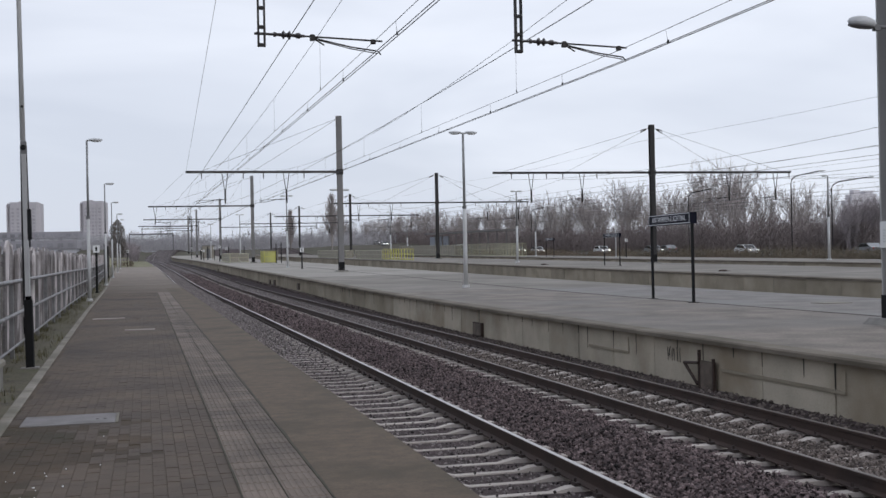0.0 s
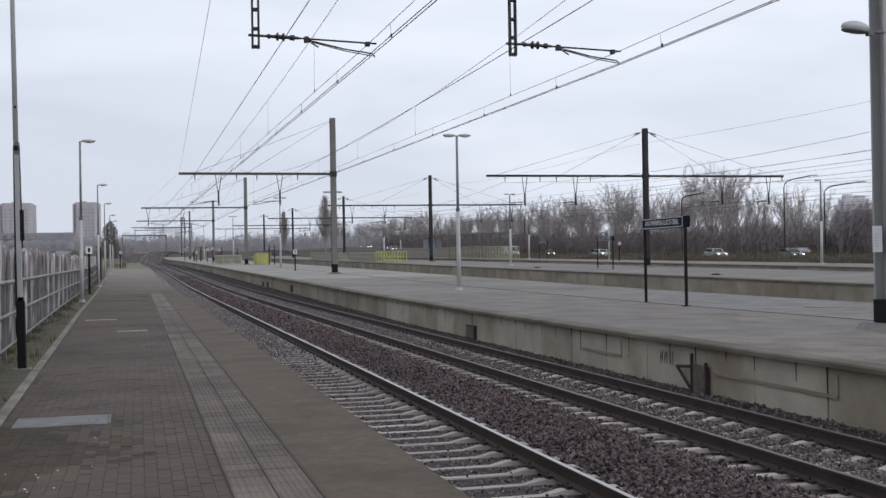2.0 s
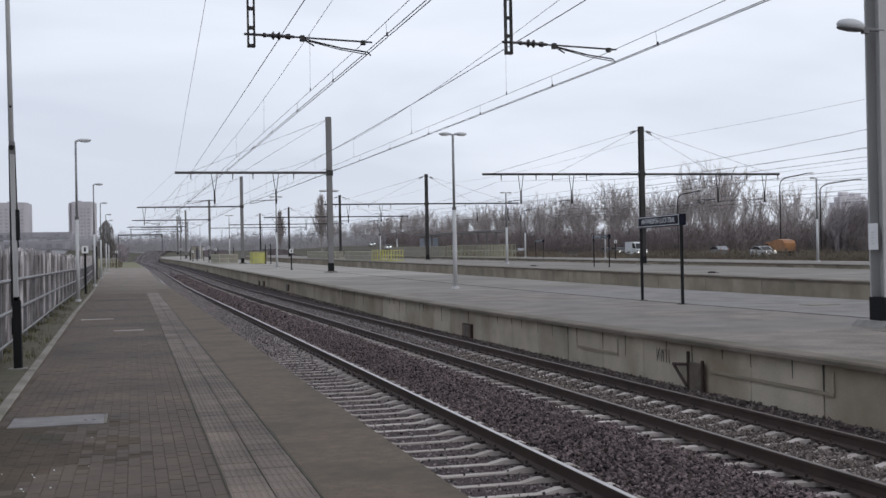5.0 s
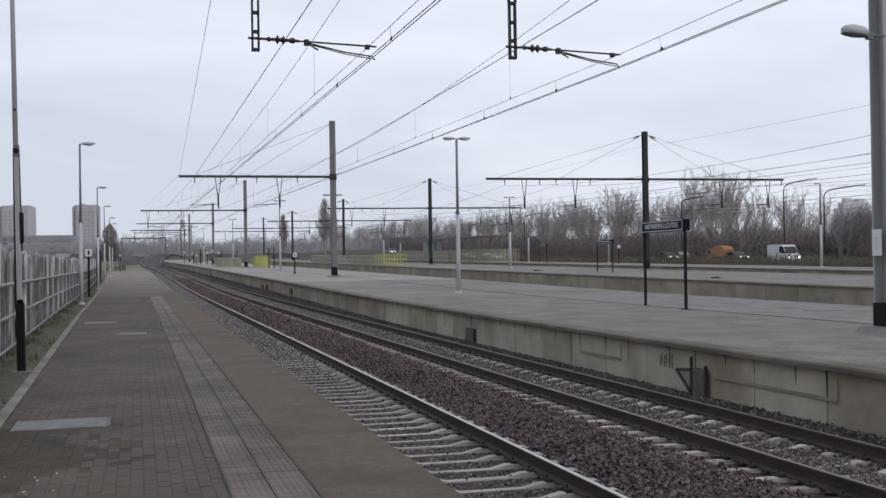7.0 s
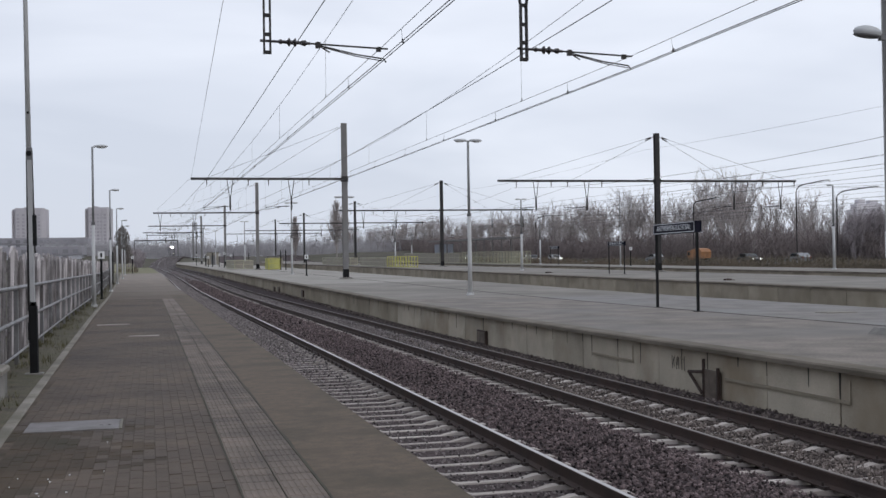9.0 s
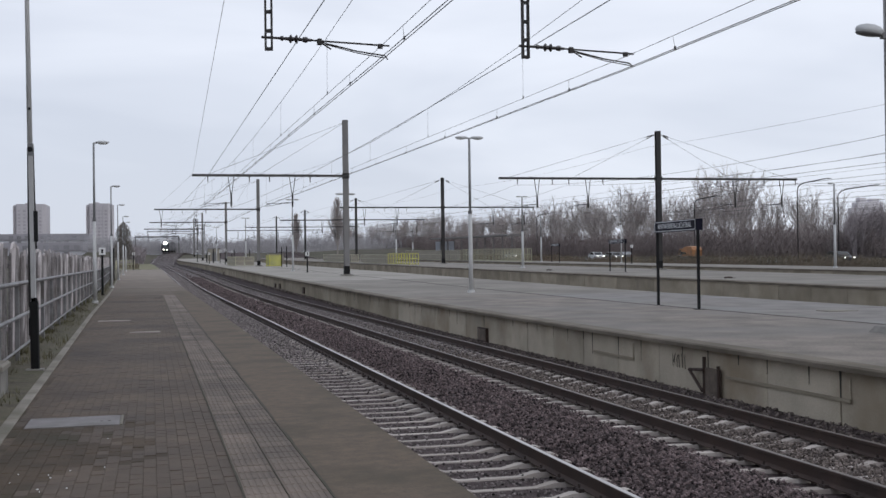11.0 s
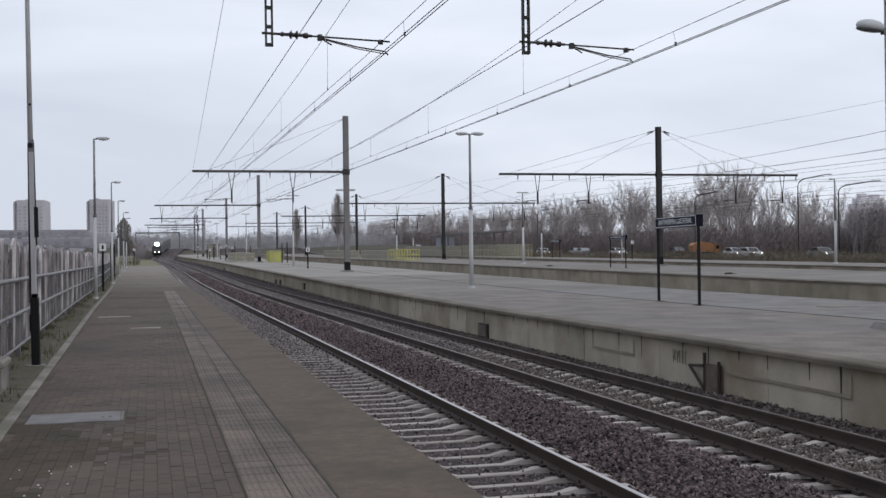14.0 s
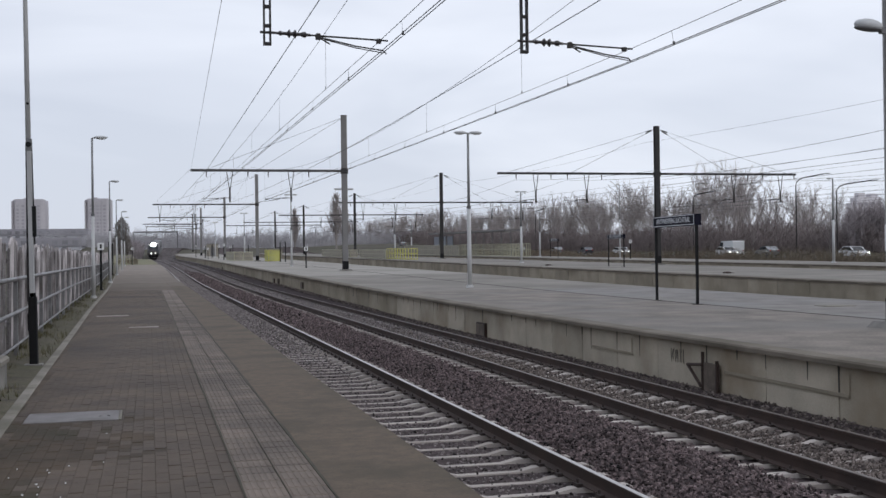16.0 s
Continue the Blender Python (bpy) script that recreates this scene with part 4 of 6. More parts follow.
def overhead():
    near = gantry(19.4, 14.02, 1.2, (1.92, 6.42), 1, vee=False, w=0.46, low=5.06, lift=0.0, material="mast_grey", foot=0.58)
    part("notice", Shape().box(-0.245, -0.233, -0.07, 0.228, 1.49, 2.0, 0.004), M["paper"], near, "white notice plate")
    for k in range(5):
        part("notice_line", Shape().box(-0.249, -0.244, 0.05 + 0.018 * (k % 2), 0.13, 1.6 + 0.055 * k, 1.62 + 0.055 * k), M["galv"], near, "faint grey line of print")
    gantry(-48.0, 14.38, 1.2, (5.7, 9.8), -1, vee=True)
    gantry(87.4, 14.62, 3.15, (6.0, 10.55), -1, h=11.85)
    gantry(156.0, 14.5, 1.0, (1.9, 6.3), 1, h=11.6)
    for y, q in ((222.0, 0), (282.0, 1), (350.0, 0), (420.0, 1), (490.0, 0)):
        gantry(y, 15.05 if y < 230 else 14.5, 1.0, (5.8, 9.9) if not q else (1.9, 6.2), -1 if not q else 1, h=11.4, low=5.2)
    # the dark double gantries of the farther platforms
    for y, x in ((-45.0, 41.9), (23.0, 41.9), (91.2, 42.2), (154.0, 39.4), (215.0, 38.6), (275.0, 38.0), (335.0, 37.5)):
        gantry(y, x, x - 14.2, (x - 10.9, x - 6.4, x + 7.2, x + 11.7), -1, material="steel_dark", h=11.8, beam=7.75, right=x + 13.2, ties=True)


def wires():
    def strung(k, u, x, z, ys):
        """A point of a wire between two supports: it hangs between them, whatever the ground does."""
        a, b = ys[k], ys[k + 1]
        return (x + bend(a) + (bend(b) - bend(a)) * u, a + (b - a) * u, z + rise(a) + (rise(b) - rise(a)) * u)

    def line(name, x_at, z_at, r, label, ys=LINE, n=8):
        pts = []
        for k in range(len(ys) - 1):
            pts += [strung(k, i / n, x_at(k, i / n), z_at(k, i / n), ys) for i in range(0 if not pts else 1, n + 1)]
        return solid(name, Shape().path(pts, r, 5), M["wire"], label, "overhead wire", "overhead wires")

    def swing(first, odd, even, sag=0.0):
        """A value given at the first support and then at odd and even ones, sagging in between."""
        def value(k, u):
            p, q = (odd, even) if k % 2 else (even if k else first, odd)
            return p + (q - p) * u - 4 * sag * u * (1 - u)
        return value

    # for each track: sideways place and height of contact, auxiliary, messenger and feeder wires
    for contact, aux, mess, feed in (
        ((swing(4.2, 3.80, 3.48), swing(5.04, 5.07, 5.06, 0.02)), (swing(3.9, 3.79, 3.60), swing(5.27, 5.28, 5.31, 0.02)),
         (swing(3.9, 3.80, 3.60), swing(6.8, 6.76, 6.82, 0.78)), (swing(4.25, 4.12, 4.34), swing(7.9, 7.97, 7.77))),
        ((swing(8.4, 8.36, 7.45), swing(5.02, 5.06, 5.09, 0.02)), (swing(7.85, 8.34, 7.62), swing(5.26, 5.28, 5.33, 0.02)),
         (swing(7.9, 8.34, 7.63), swing(7.0, 6.88, 8.0, 1.45)), (swing(11.6, 10.66, 11.6), swing(7.85, 7.87, 7.76, 0.18)))):
        for d in (-0.03, 0.03):
            line("contact_wire", lambda k, u, d=d: contact[0](k, u) + d, contact[1], 0.0075, "taut copper contact wire over the track")
        line("auxiliary_wire", *aux, 0.0055, "thin auxiliary wire over the track")
        line("messenger_wire", *mess, 0.006, "sagging messenger wire over the track", n=12)
        line("feeder_cable", *feed, 0.013, "thick dark feeder cable above the track")
        s = Shape()
        for k in (1, 2, 3):
            for i in range(7):
                u = (i + 0.65) / 7.65
                s.tube(strung(k, u, aux[0](k, u), aux[1](k, u), LINE), strung(k, u, mess[0](k, u), mess[1](k, u), LINE), 0.003, n=4, caps=False)
                p = strung(k, u, aux[0](k, u), aux[1](k, u), LINE)
                s.box(p[0] - 0.008, p[0] + 0.008, p[1] - 0.015, p[1] + 0.015, p[2] - 0.01, p[2] + 0.06)
        for k in (0, 1, 2, 3):
            for i in range(14):
                u = (i + 0.6) / 14
                p, q = strung(k, u, contact[0](k, u), contact[1](k, u), LINE), strung(k, u, aux[0](k, u), aux[1](k, u), LINE)
                s.tube(p, q, 0.003, n=4, caps=False)
                s.box(p[0] - 0.012, p[0] + 0.012, p[1] - 0.02, p[1] + 0.02, p[2] - 0.005, p[2] + 0.05)
        solid("wire_hangers", s, M["wire"], "thin vertical hangers and clamps between the wires", "wire hangers", kind="stuff")
    line("feeder_wire", swing(2.6, 1.63, 3.2), swing(8.1, 8.3, 7.85), 0.007, "thin feeder wire beside the track")
    far = (-45.0, 23.0, 91.2, 154.0, 215.0, 275.0, 335.0)
    for c in (29.4, 33.9, 47.5, 52.0, 57.5, 61.5):
        line("contact_wire", lambda k, u, c=c: c, lambda k, u: 5.3, 0.01, "contact wire over a farther track", ys=far, n=3)
        line("messenger_wire", lambda k, u, c=c: c, lambda k, u: 7.3 - 4.4 * u * (1 - u), 0.01, "messenger wire over a farther track", ys=far, n=10)
        line("auxiliary_wire", lambda k, u, c=c: c, lambda k, u: 5.75 - 0.5 * u * (1 - u), 0.006, "thin auxiliary wire over a farther track", ys=far, n=6)
    line("feeder_wire", lambda k, u: 41.0, lambda k, u: 10.5 - 2.0 * u * (1 - u), 0.008, "high feeder wire between dark masts", ys=far, n=8)


overhead(), wires()


# ---- lamps, signs, fence ----
def lamp_head(t, x, y, z, way, size=0.5, across=True):
    s = Shape().ball((way * size * 0.55, 0, 0), size * 0.5, 1.0, 0.42, 0.24, 12, 6)
    h = part("lamp_head", s, M["lamp_head"], t, "pale lamp head", smooth=True)
    h.matrix_basis = pose(x, y, z, 0, 0, 0)
    d = part("diffuser", Shape().ball((way * size * 0.6, 0, -0.05), size * 0.36, 1.0, 0.4, 0.22, 12, 6), M["diffuser"], h, "milky cover", smooth=True)
    return h


def platform_lamp(x, y, h, heads, base=0.0, label="", r=0.09, size=0.62, sleeve=0.0):
    t = thing("platform_lamp", label, "lamp post", "platform lamp posts", m=pose(*at(x, y, base)))
    part("pole", Shape().tube((0, 0, 0), (0, 0, h * 0.52), r, r * 0.8, 10), M["galv"], t, smooth=True)
    part("upper_pole", Shape().tube((0, 0, h * 0.52), (0, 0, h), r * 0.62, r * 0.5, 10), M["lamp_upper"], t, "thinner grey upper pole", smooth=True)
    part("foot", Shape().tube((0, 0, 0), (0, 0, 0.12), r * 1.7, r * 1.5, 10), M["galv"], t)
    part("collar", Shape().tube((0, 0, h * 0.52 - 0.06), (0, 0, h * 0.52 + 0.06), r * 0.95, n=10), M["steel"], t)
    part("arm", Shape().tube((0.12 if 1 in heads else 0, 0, h), (-0.12 if -1 in heads else 0, 0, h), 0.035, n=8), M["galv"], t)
    for w in heads:
        lamp_head(t, 0.02 * w, 0, h + 0.03, w, size)
    return t


def hinged_pole():
    """A tall tilting lamp pole with a dark foot."""
    t = thing("tilting_lamp_pole", "tall slim grey tilting pole with a black painted foot", "pole", m=pose(*at(-1.8, 19.15, 0.0), 0, -0.6, 0))
    part("lower_mast", Shape().prism([(-0.03, -0.05), (0.032, -0.05), (0.045, 0.0), (0.032, 0.05), (-0.03, 0.05), (-0.04, 0.0)], "z", 1.0, 3.45), M["pole_grey"], t, "pale grey lower mast")
    part("foot", Shape().prism([(-0.05, -0.055), (0.06, -0.055), (0.075, 0.0), (0.06, 0.055), (-0.05, 0.055), (-0.062, 0.0)], "z", 0.0, 1.08).prism([(-0.075, -0.03), (-0.05, -0.03), (-0.05, 0.03), (-0.075, 0.03)], "z", 0.55, 0.82), M["black"], t, "black painted foot")
    part("cap", Shape().prism([(-0.03, -0.05), (0.05, -0.05), (0.06, 0.0), (0.04, 0.05), (-0.03, 0.05)], "z", 1.08, 1.14), M["black"], t)
    part("rear_strut", Shape().tube((-0.06, 0, 1.0), (-0.035, 0, 3.5), 0.016, n=8), M["steel_dark"], t, "dark strut")
    part("front_strut", Shape().tube((0.055, 0, 1.9), (0.04, 0, 3.5), 0.012, n=8), M["black"], t, "black strut")
    part("hinge", Shape().tube((0, -0.07, 3.46), (0, 0.07, 3.46), 0.042, n=10), M["black"], t)
    part("hinge_plate", Shape().box(-0.04, 0.045, -0.055, 0.055, 3.36, 3.56, 0.01), M["steel"], t)
    part("counterweight", Shape().box(0.028, 0.085, -0.05, 0.05, 2.02, 2.5, 0.008), M["black"], t, "dark counterweight")
    part("pole", Shape().tube((-0.005, 0, 3.4), (-0.005, 0, 9.0), 0.042, 0.026, 10), M["galv"], t, smooth=True)
    part("pole_bolt", Shape().tube((0, -0.05, 4.1), (0, 0.05, 4.1), 0.02, n=8), M["black"], t)
    part("base_plate", Shape().box(-0.14, 0.14, -0.14, 0.14, 0.0, 0.03, 0.008), M["footing"], t)
    lamp_head(t, 0, 0, 9.02, 1, 0.6)


def station_sign(m, label):
    t = thing("station_sign", label, "station sign", "station signs", m=m)
    part("panel", Shape().box(-0.05, 0.14, -0.02, 3.3, 2.27, 2.6, 0.006), M["sign_navy"], t, "dark navy enamel panel")
    for z in (2.292, 2.568):
        part("border", Shape().box(-0.056, -0.0495, 0.06, 3.27, z, z + 0.02), M["sign_white"], t, "thin white border")
    for y in (0.06, 3.25):
        part("border", Shape().box(-0.056, -0.0495, y, y + 0.02, 2.312, 2.568), M["sign_white"], t, "thin white border")
    font = bpy.data.curves.new("lettering", "FONT")
    font.body, font.size, font.extrude, font.align_x, font.align_y = "ANTWERPEN-LUCHTBAL", 0.225, 0.002, "CENTER", "CENTER"
    tmp = bpy.data.objects.new("lettering", font)
    scene.collection.objects.link(tmp)
    bpy.context.view_layer.update()
    me = bpy.data.meshes.new_from_object(tmp)
    wide = max(v.co.x for v in me.vertices) - min(v.co.x for v in me.vertices)
    for v in me.vertices:
        v.co.x *= 2.65 / wide
    bpy.data.objects.remove(tmp)
    me.materials.clear()
    me.materials.append(M["sign_white"])
    o = new("lettering", me)
    o.parent = t
    o.matrix_basis = pose(-0.053, 1.66, 2.44, 90, 0, -90)
    tagged(o, "white capital letters")
    for y in (0.0, 3.16):
        part("post", Shape().box(-0.035, 0.035, y - 0.035, y + 0.035, 0, 2.27), M["black"], t, "black square post")
        part("foot_plate", Shape().box(-0.12, 0.12, y - 0.12, y + 0.12, 0, 0.02), M["black"], t)
    return t


def fence():
    rng = random.Random(21)
    t = thing("paling_fence", "weathered grey paling fence behind the platform", "fence")
    shapes = []
    for k in range(6):
        w, h = (0.17, 0.2, 0.15, 0.24, 0.19, 0.14)[k], (2.06, 2.1, 2.02, 2.14, 2.08, 2.04)[k]
        o = [(-w / 2, 0), (w / 2, 0), (w / 2, h - 0.12), (0.0 if k % 2 else w * 0.2, h), (-w / 2, h - (0.12 if k % 2 else 0.02))]
        shapes.append(Shape().prism(o, "x", -0.02, 0.02).mesh("paling", M["paling"]))
    y, n = 11.0, 0
    rest = Shape()
    while y < 120:
        x = kerb_x(y) - 0.92 + rng.choice((-0.05, 0.0)) + rng.uniform(-0.02, 0.02)
        h = rng.uniform(0.965, 1.035)
        if n < 298:
            shared("paling", rng.choice(shapes), t, Matrix.Translation(at(x, y, -0.1)) @ pose(0, 0, 0, rng.uniform(-3, 3), rng.uniform(-2, 2), rng.uniform(-14, 14)) @ Matrix.Diagonal((1, 1, h, 1)))
        else:
            o = at(x, y, -0.1)
            rest.box(o[0] - 0.02, o[0] + 0.02, o[1] - 0.08, o[1] + 0.08, o[2], o[2] + 2.1 * h)
        n += 1
        y += rng.choice((0.16, 0.19, 0.21, 0.24)) if rng.random() > 0.15 else 0.36
    tagged(part("palings", rest, M["paling"], t, "far palings"), kind="stuff")
    for z in (0.45, 1.6):
        part("back_rail", Shape().sweep(lambda y, z=z: [(kerb_x(y) - 1.04, z), (kerb_x(y) - 0.98, z), (kerb_x(y) - 0.98, z + 0.09), (kerb_x(y) - 1.04, z + 0.09)], steps(11, 120)), M["paling"], t)
    part("pale_wide_board", Shape().prism([(16.6, -0.1), (17.1, -0.1), (17.1, 1.75), (16.95, 2.1), (16.75, 2.1), (16.6, 1.75)], "x", -2.42, -2.38), M["paling"], t, "wide pointed board")
    g = thing("pipe_railing", "grey steel pipe railing in front of the fence", "railing")
    for z, r in ((0.24, 0.024), (0.78, 0.036), (1.34, 0.039)):
        part("rail", Shape().path([at(kerb_x(y) - 0.64, y, z) for y in steps(8, 130, 3)], r, 8), M["fence_steel"], g, smooth=True)
    y = 9.0
    while y < 130:
        o = at(kerb_x(y) - 0.68, y, 0)
        s = Shape().box(o[0] - 0.05, o[0] + 0.02, o[1] - 0.045, o[1] + 0.045, o[2] - 0.2, o[2] + 1.36, 0.01)
        part("post", s, M["fence_steel"], g)
        y += 3.0
    b = thing("concrete_block", "low mossy concrete block at the fence foot", "concrete block", m=pose(*at(-2.0, 15.6, 0.0)))
    part("body", Shape().box(-0.2, 0.16, -0.4, 0.4, -0.1, 0.34, 0.03), M["footing"], b)
    part("cap", Shape().box(-0.23, 0.19, -0.43, 0.43, 0.34, 0.42, 0.03), M["kerb"], b)


def marker_post(x, y, h, plate, base=0.0, label="black post with a small white plate"):
    t = thing("marker_post", label, "marker post", "marker posts", m=pose(*at(x, y, base)))
    part("post", Shape().tube((0, 0, 0), (0, 0, h), 0.06, n=8), M["black"], t)
    part("foot", Shape().tube((0, 0, 0), (0, 0, 0.06), 0.11, n=8), M["black"], t)
    if plate:
        part("plate", Shape().box(-0.17, 0.17, -0.075, -0.065, h - 0.1, h + 0.28, 0.004), M["paper"], t, "small white plate")
        part("dark_mark", Shape().box(-0.05, 0.05, -0.079, -0.074, h - 0.02, h + 0.2), M["black"], t)


def enclosure(x0, x1, y0, y1, h, base, material, infill, label, bars=3):
    """A railing round a stair opening: posts, rails and infill panels."""
    t = thing("stair_railing", label, "railing", "stair railings")
    corners = [(x0, y0), (x1, y0), (x1, y1), (x0, y1), (x0, y0)]
    for (ax, ay), (bx, by) in zip(corners, corners[1:]):
        length = math.hypot(bx - ax, by - ay)
        n = max(1, round(length / 1.6))
        for i in range(n):
            u, v = i / n, (i + 1) / n
            p, q = at(ax + (bx - ax) * u, ay + (by - ay) * u, base), at(ax + (bx - ax) * v, ay + (by - ay) * v, base)
            part("post", Shape().tube(p, (p[0], p[1], p[2] + h), 0.05, n=6), material, t)
            for z in (0.1, 0.55 * h, h - 0.03):
                part("rail", Shape().tube((p[0], p[1], p[2] + z), (q[0], q[1], q[2] + z), 0.04, n=6), material, t)
            a, b = Vector(p), Vector(q)
            d = (b - a).normalized() * 0.1
            s = Shape()
            if infill:
                c, e = a + d, b - d
                nrm = Vector((-(b - a).y, (b - a).x, 0)).normalized() * 0.012
                k = len(s.v)
                for w in (c, e):
                    for z in (0.16, h - 0.12):
                        for sg in (-1, 1):
                            s.v.append((w.x + sg * nrm.x, w.y + sg * nrm.y, w.z + z))
                s.f += [(0, 1, 3, 2), (4, 6, 7, 5), (0, 2, 6, 4), (1, 5, 7, 3), (2, 3, 7, 6), (0, 4, 5, 1)]
                part("infill_panel", s, infill, t)
            else:
                for i2 in range(bars):
                    w = a + (b - a) * ((i2 + 1) / (bars + 1))
                    part("bar", Shape().box(w.x - 0.025, w.x + 0.025, w.y - 0.025, w.y + 0.025, w.z + 0.1, w.z + h), material, t)


def furniture():
    hinged_pole()
    fence()
    platform_lamp(13.55, 48.8, 6.75, (-1, 1), DECK_Z, "pale double-headed lamp post on the island platform", 0.1, 0.6)
    for y in (112.0, 172.0, 235.0):
        platform_lamp(13.6 if y < 120 else 14.2, y, 6.9, (-1, 1), DECK_Z, "pale double-headed lamp post on the island platform", 0.1, 0.6)
    for x, y, h in ((-2.29, 51.0, 6.78), (-2.58, 82.0, 6.9), (-2.86, 109.0, 6.8), (-2.96, 134.0, 6.5), (-3.2, 160.0, 6.5)):
        platform_lamp(x - bend(y), y, h, (1,), 0.0, "slim galvanised lamp post beside the fence", 0.085, 0.6)
    platform_lamp(16.9, 101.0, 6.9, (-1, 1), DECK_Z, "pale double-headed lamp post on the island platform", 0.1, 0.85)
    for x, y in ((36.9, 112.0), (38.5, 180.0), (58.5, 168.0), (57.0, 88.0), (58.0, 250.0)):
        platform_lamp(x, y, 7.2, (-1, 1) if x < 50 else (-1,), DECK_Z, "pale lamp post on a farther platform", 0.13, 0.6)
    # lamp fixed to the near mast
    t = thing("mast_lamp", "pale street lamp fixed to a catenary mast", "lamp", m=pose(*at(13.54, 19.2, 5.78)))
    part("bracket", Shape().tube((0.36, 0, 0.02), (-0.12, 0, 0.03), 0.035), M["steel"], t)
    part("shell", Shape().ball((-0.36, 0, 0.07), 0.3, 1.0, 0.5, 0.4, 14, 8), M["lamp_head"], t, "pale domed lamp shell", smooth=True).matrix_basis = pose(0, 0, 0, 0, 5, 0)
    part("lamp_tray", Shape().ball((-0.36, 0, 0.0), 0.3, 1.0, 0.46, 0.16, 14, 6), M["steel"], t, "dark grey lamp underside", smooth=True).matrix_basis = pose(0, 0, 0, 0, 5, 0)
    part("spigot", Shape().box(-0.1, 0.02, -0.05, 0.05, -0.05, 0.07, 0.01), M["steel"], t)
    sign = station_sign(pose(*at(15.14, 30.3, DECK_Z + 0.008), 0, 0, -3.6), "dark navy station name sign on two black posts")
    copy_thing(sign, pose(*at(36.6, 85.5, DECK_Z)))
    copy_thing(sign, pose(*at(55.5, 152.0, DECK_Z)))
    marker_post(-2.48, 64.0, 2.25, True)
    for x, y, h in ((-2.8, 92.0, 2.9), (-2.9, 99.5, 3.1), (-2.95, 108.0, 2.9)):
        marker_post(x, y, h, False, label="plain black post beside the fence")
    marker_post(-1.75, 174.0, 2.2, True)
    marker_post(13.9, 104.0, 1.6, True, DECK_Z)
    marker_post(57.0, 130.8, 2.0, True, DECK_Z, "dark post with a white plate on a farther platform")
    platform_lamp(59.0, 138.6, 9.4, (-1,), DECK_Z, "tall slim grey lighting pole on a farther platform", 0.09, 0.5)
    enclosure(-4.3, -1.7, 175.0, 186.0, 1.3, 0.0, M["yellow_pale"], None, "pale yellow-green railing past the platform end", 2)
    enclosure(11.95, 14.5, 163.0, 178.0, 1.25, DECK_Z, M["yellow_pale"], M["infill"], "pale yellow railing round a stair opening")
    enclosure(15.5, 17.0, 152.0, 156.0, 1.5, DECK_Z, M["yellow"], M["yellow_panel"], "bright yellow stair railing with faded panels")
    enclosure(33.4, 34.6, 148.5, 162.0, 1.5, DECK_Z, M["yellow"], None, "bright yellow barred gate railing", 0)
    enclosure(33.4, 34.6, 163.0, 183.0, 1.3, DECK_Z, M["yellow_pale"], M["infill"], "pale yellow railing with beige infill panels")
    enclosure(33.8, 35.0, 194.0, 224.0, 1.3, DECK_Z, M["yellow_pale"], M["infill"], "pale yellow railing with beige infill panels")
    enclosure(54.0, 55.2, 163.0, 196.0, 2.0, DECK_Z, M["yellow_pale"], None, "open pale yellow-green barred railing", 1)
    enclosure(54.0, 55.2, 198.0, 240.0, 1.9, DECK_Z, M["yellow_pale"], M["infill"], "long pale yellow-green railing with beige infill")
    for x, y, w, d, h in ((15.6, 262.0, 2.5, 3.0, 2.7), (26.5, 240.0, 3.0, 3.0, 2.6)):
        o = at(x, y, DECK_Z if x < 24.4 else -0.9)
        c = thing("platform_hut", "small pale grey hut on the far platform", "hut", "platform huts", m=pose(*o))
        part("wall", Shape().box(-w / 2, w / 2, -d / 2, d / 2, 0, h), M["infill"], c)
        part("roof", Shape().box(-w / 2 - 0.15, w / 2 + 0.15, -d / 2 - 0.15, d / 2 + 0.15, h, h + 0.12, 0.02), M["steel"], c, "grey flat roof")
        part("door", Shape().box(-0.42, 0.42, -d / 2 - 0.03, -d / 2 + 0.02, 0.03, min(2.05, h - 0.1)), M["steel"], c, "grey door")
    for x, y, h in ((16.9, 150.5, 2.5), (17.5, 150.0, 2.6), (12.2, 186.0, 2.2), (12.9, 208.0, 2.0), (11.6, 224.0, 2.3), (12.5, 240.0, 2.0), (14.0, 196.0, 1.9), (13.2, 200.0, 2.5), (12.1, 214.0, 2.4), (13.4, 232.0, 2.6), (15.2, 206.0, 2.4), (16.4, 190.0, 2.3), (10.9, 206.0, 1.6), (11.2, 248.0, 2.2)):
        marker_post(x, y, h, h < 2.3, DECK_Z, "dark post on the far end of the platform")
    # a fallen leaf pile and stones of litter on the decks
    for x, y in ((33.5, 63.0), (34.0, 96.0)):
        o = at(x, y, DECK_Z)
        c = thing("litter", "small dark heap of litter on the deck", "litter", "litter", m=pose(*o))
        part("heap", Shape().ball((0, 0, 0.04), 0.22, 1.4, 1.0, 0.35, 8, 5), M["rail"], c)
        part("scrap", Shape().box(0.2, 0.42, -0.1, 0.12, 0, 0.05, 0.01), M["footing"], c)


furniture()


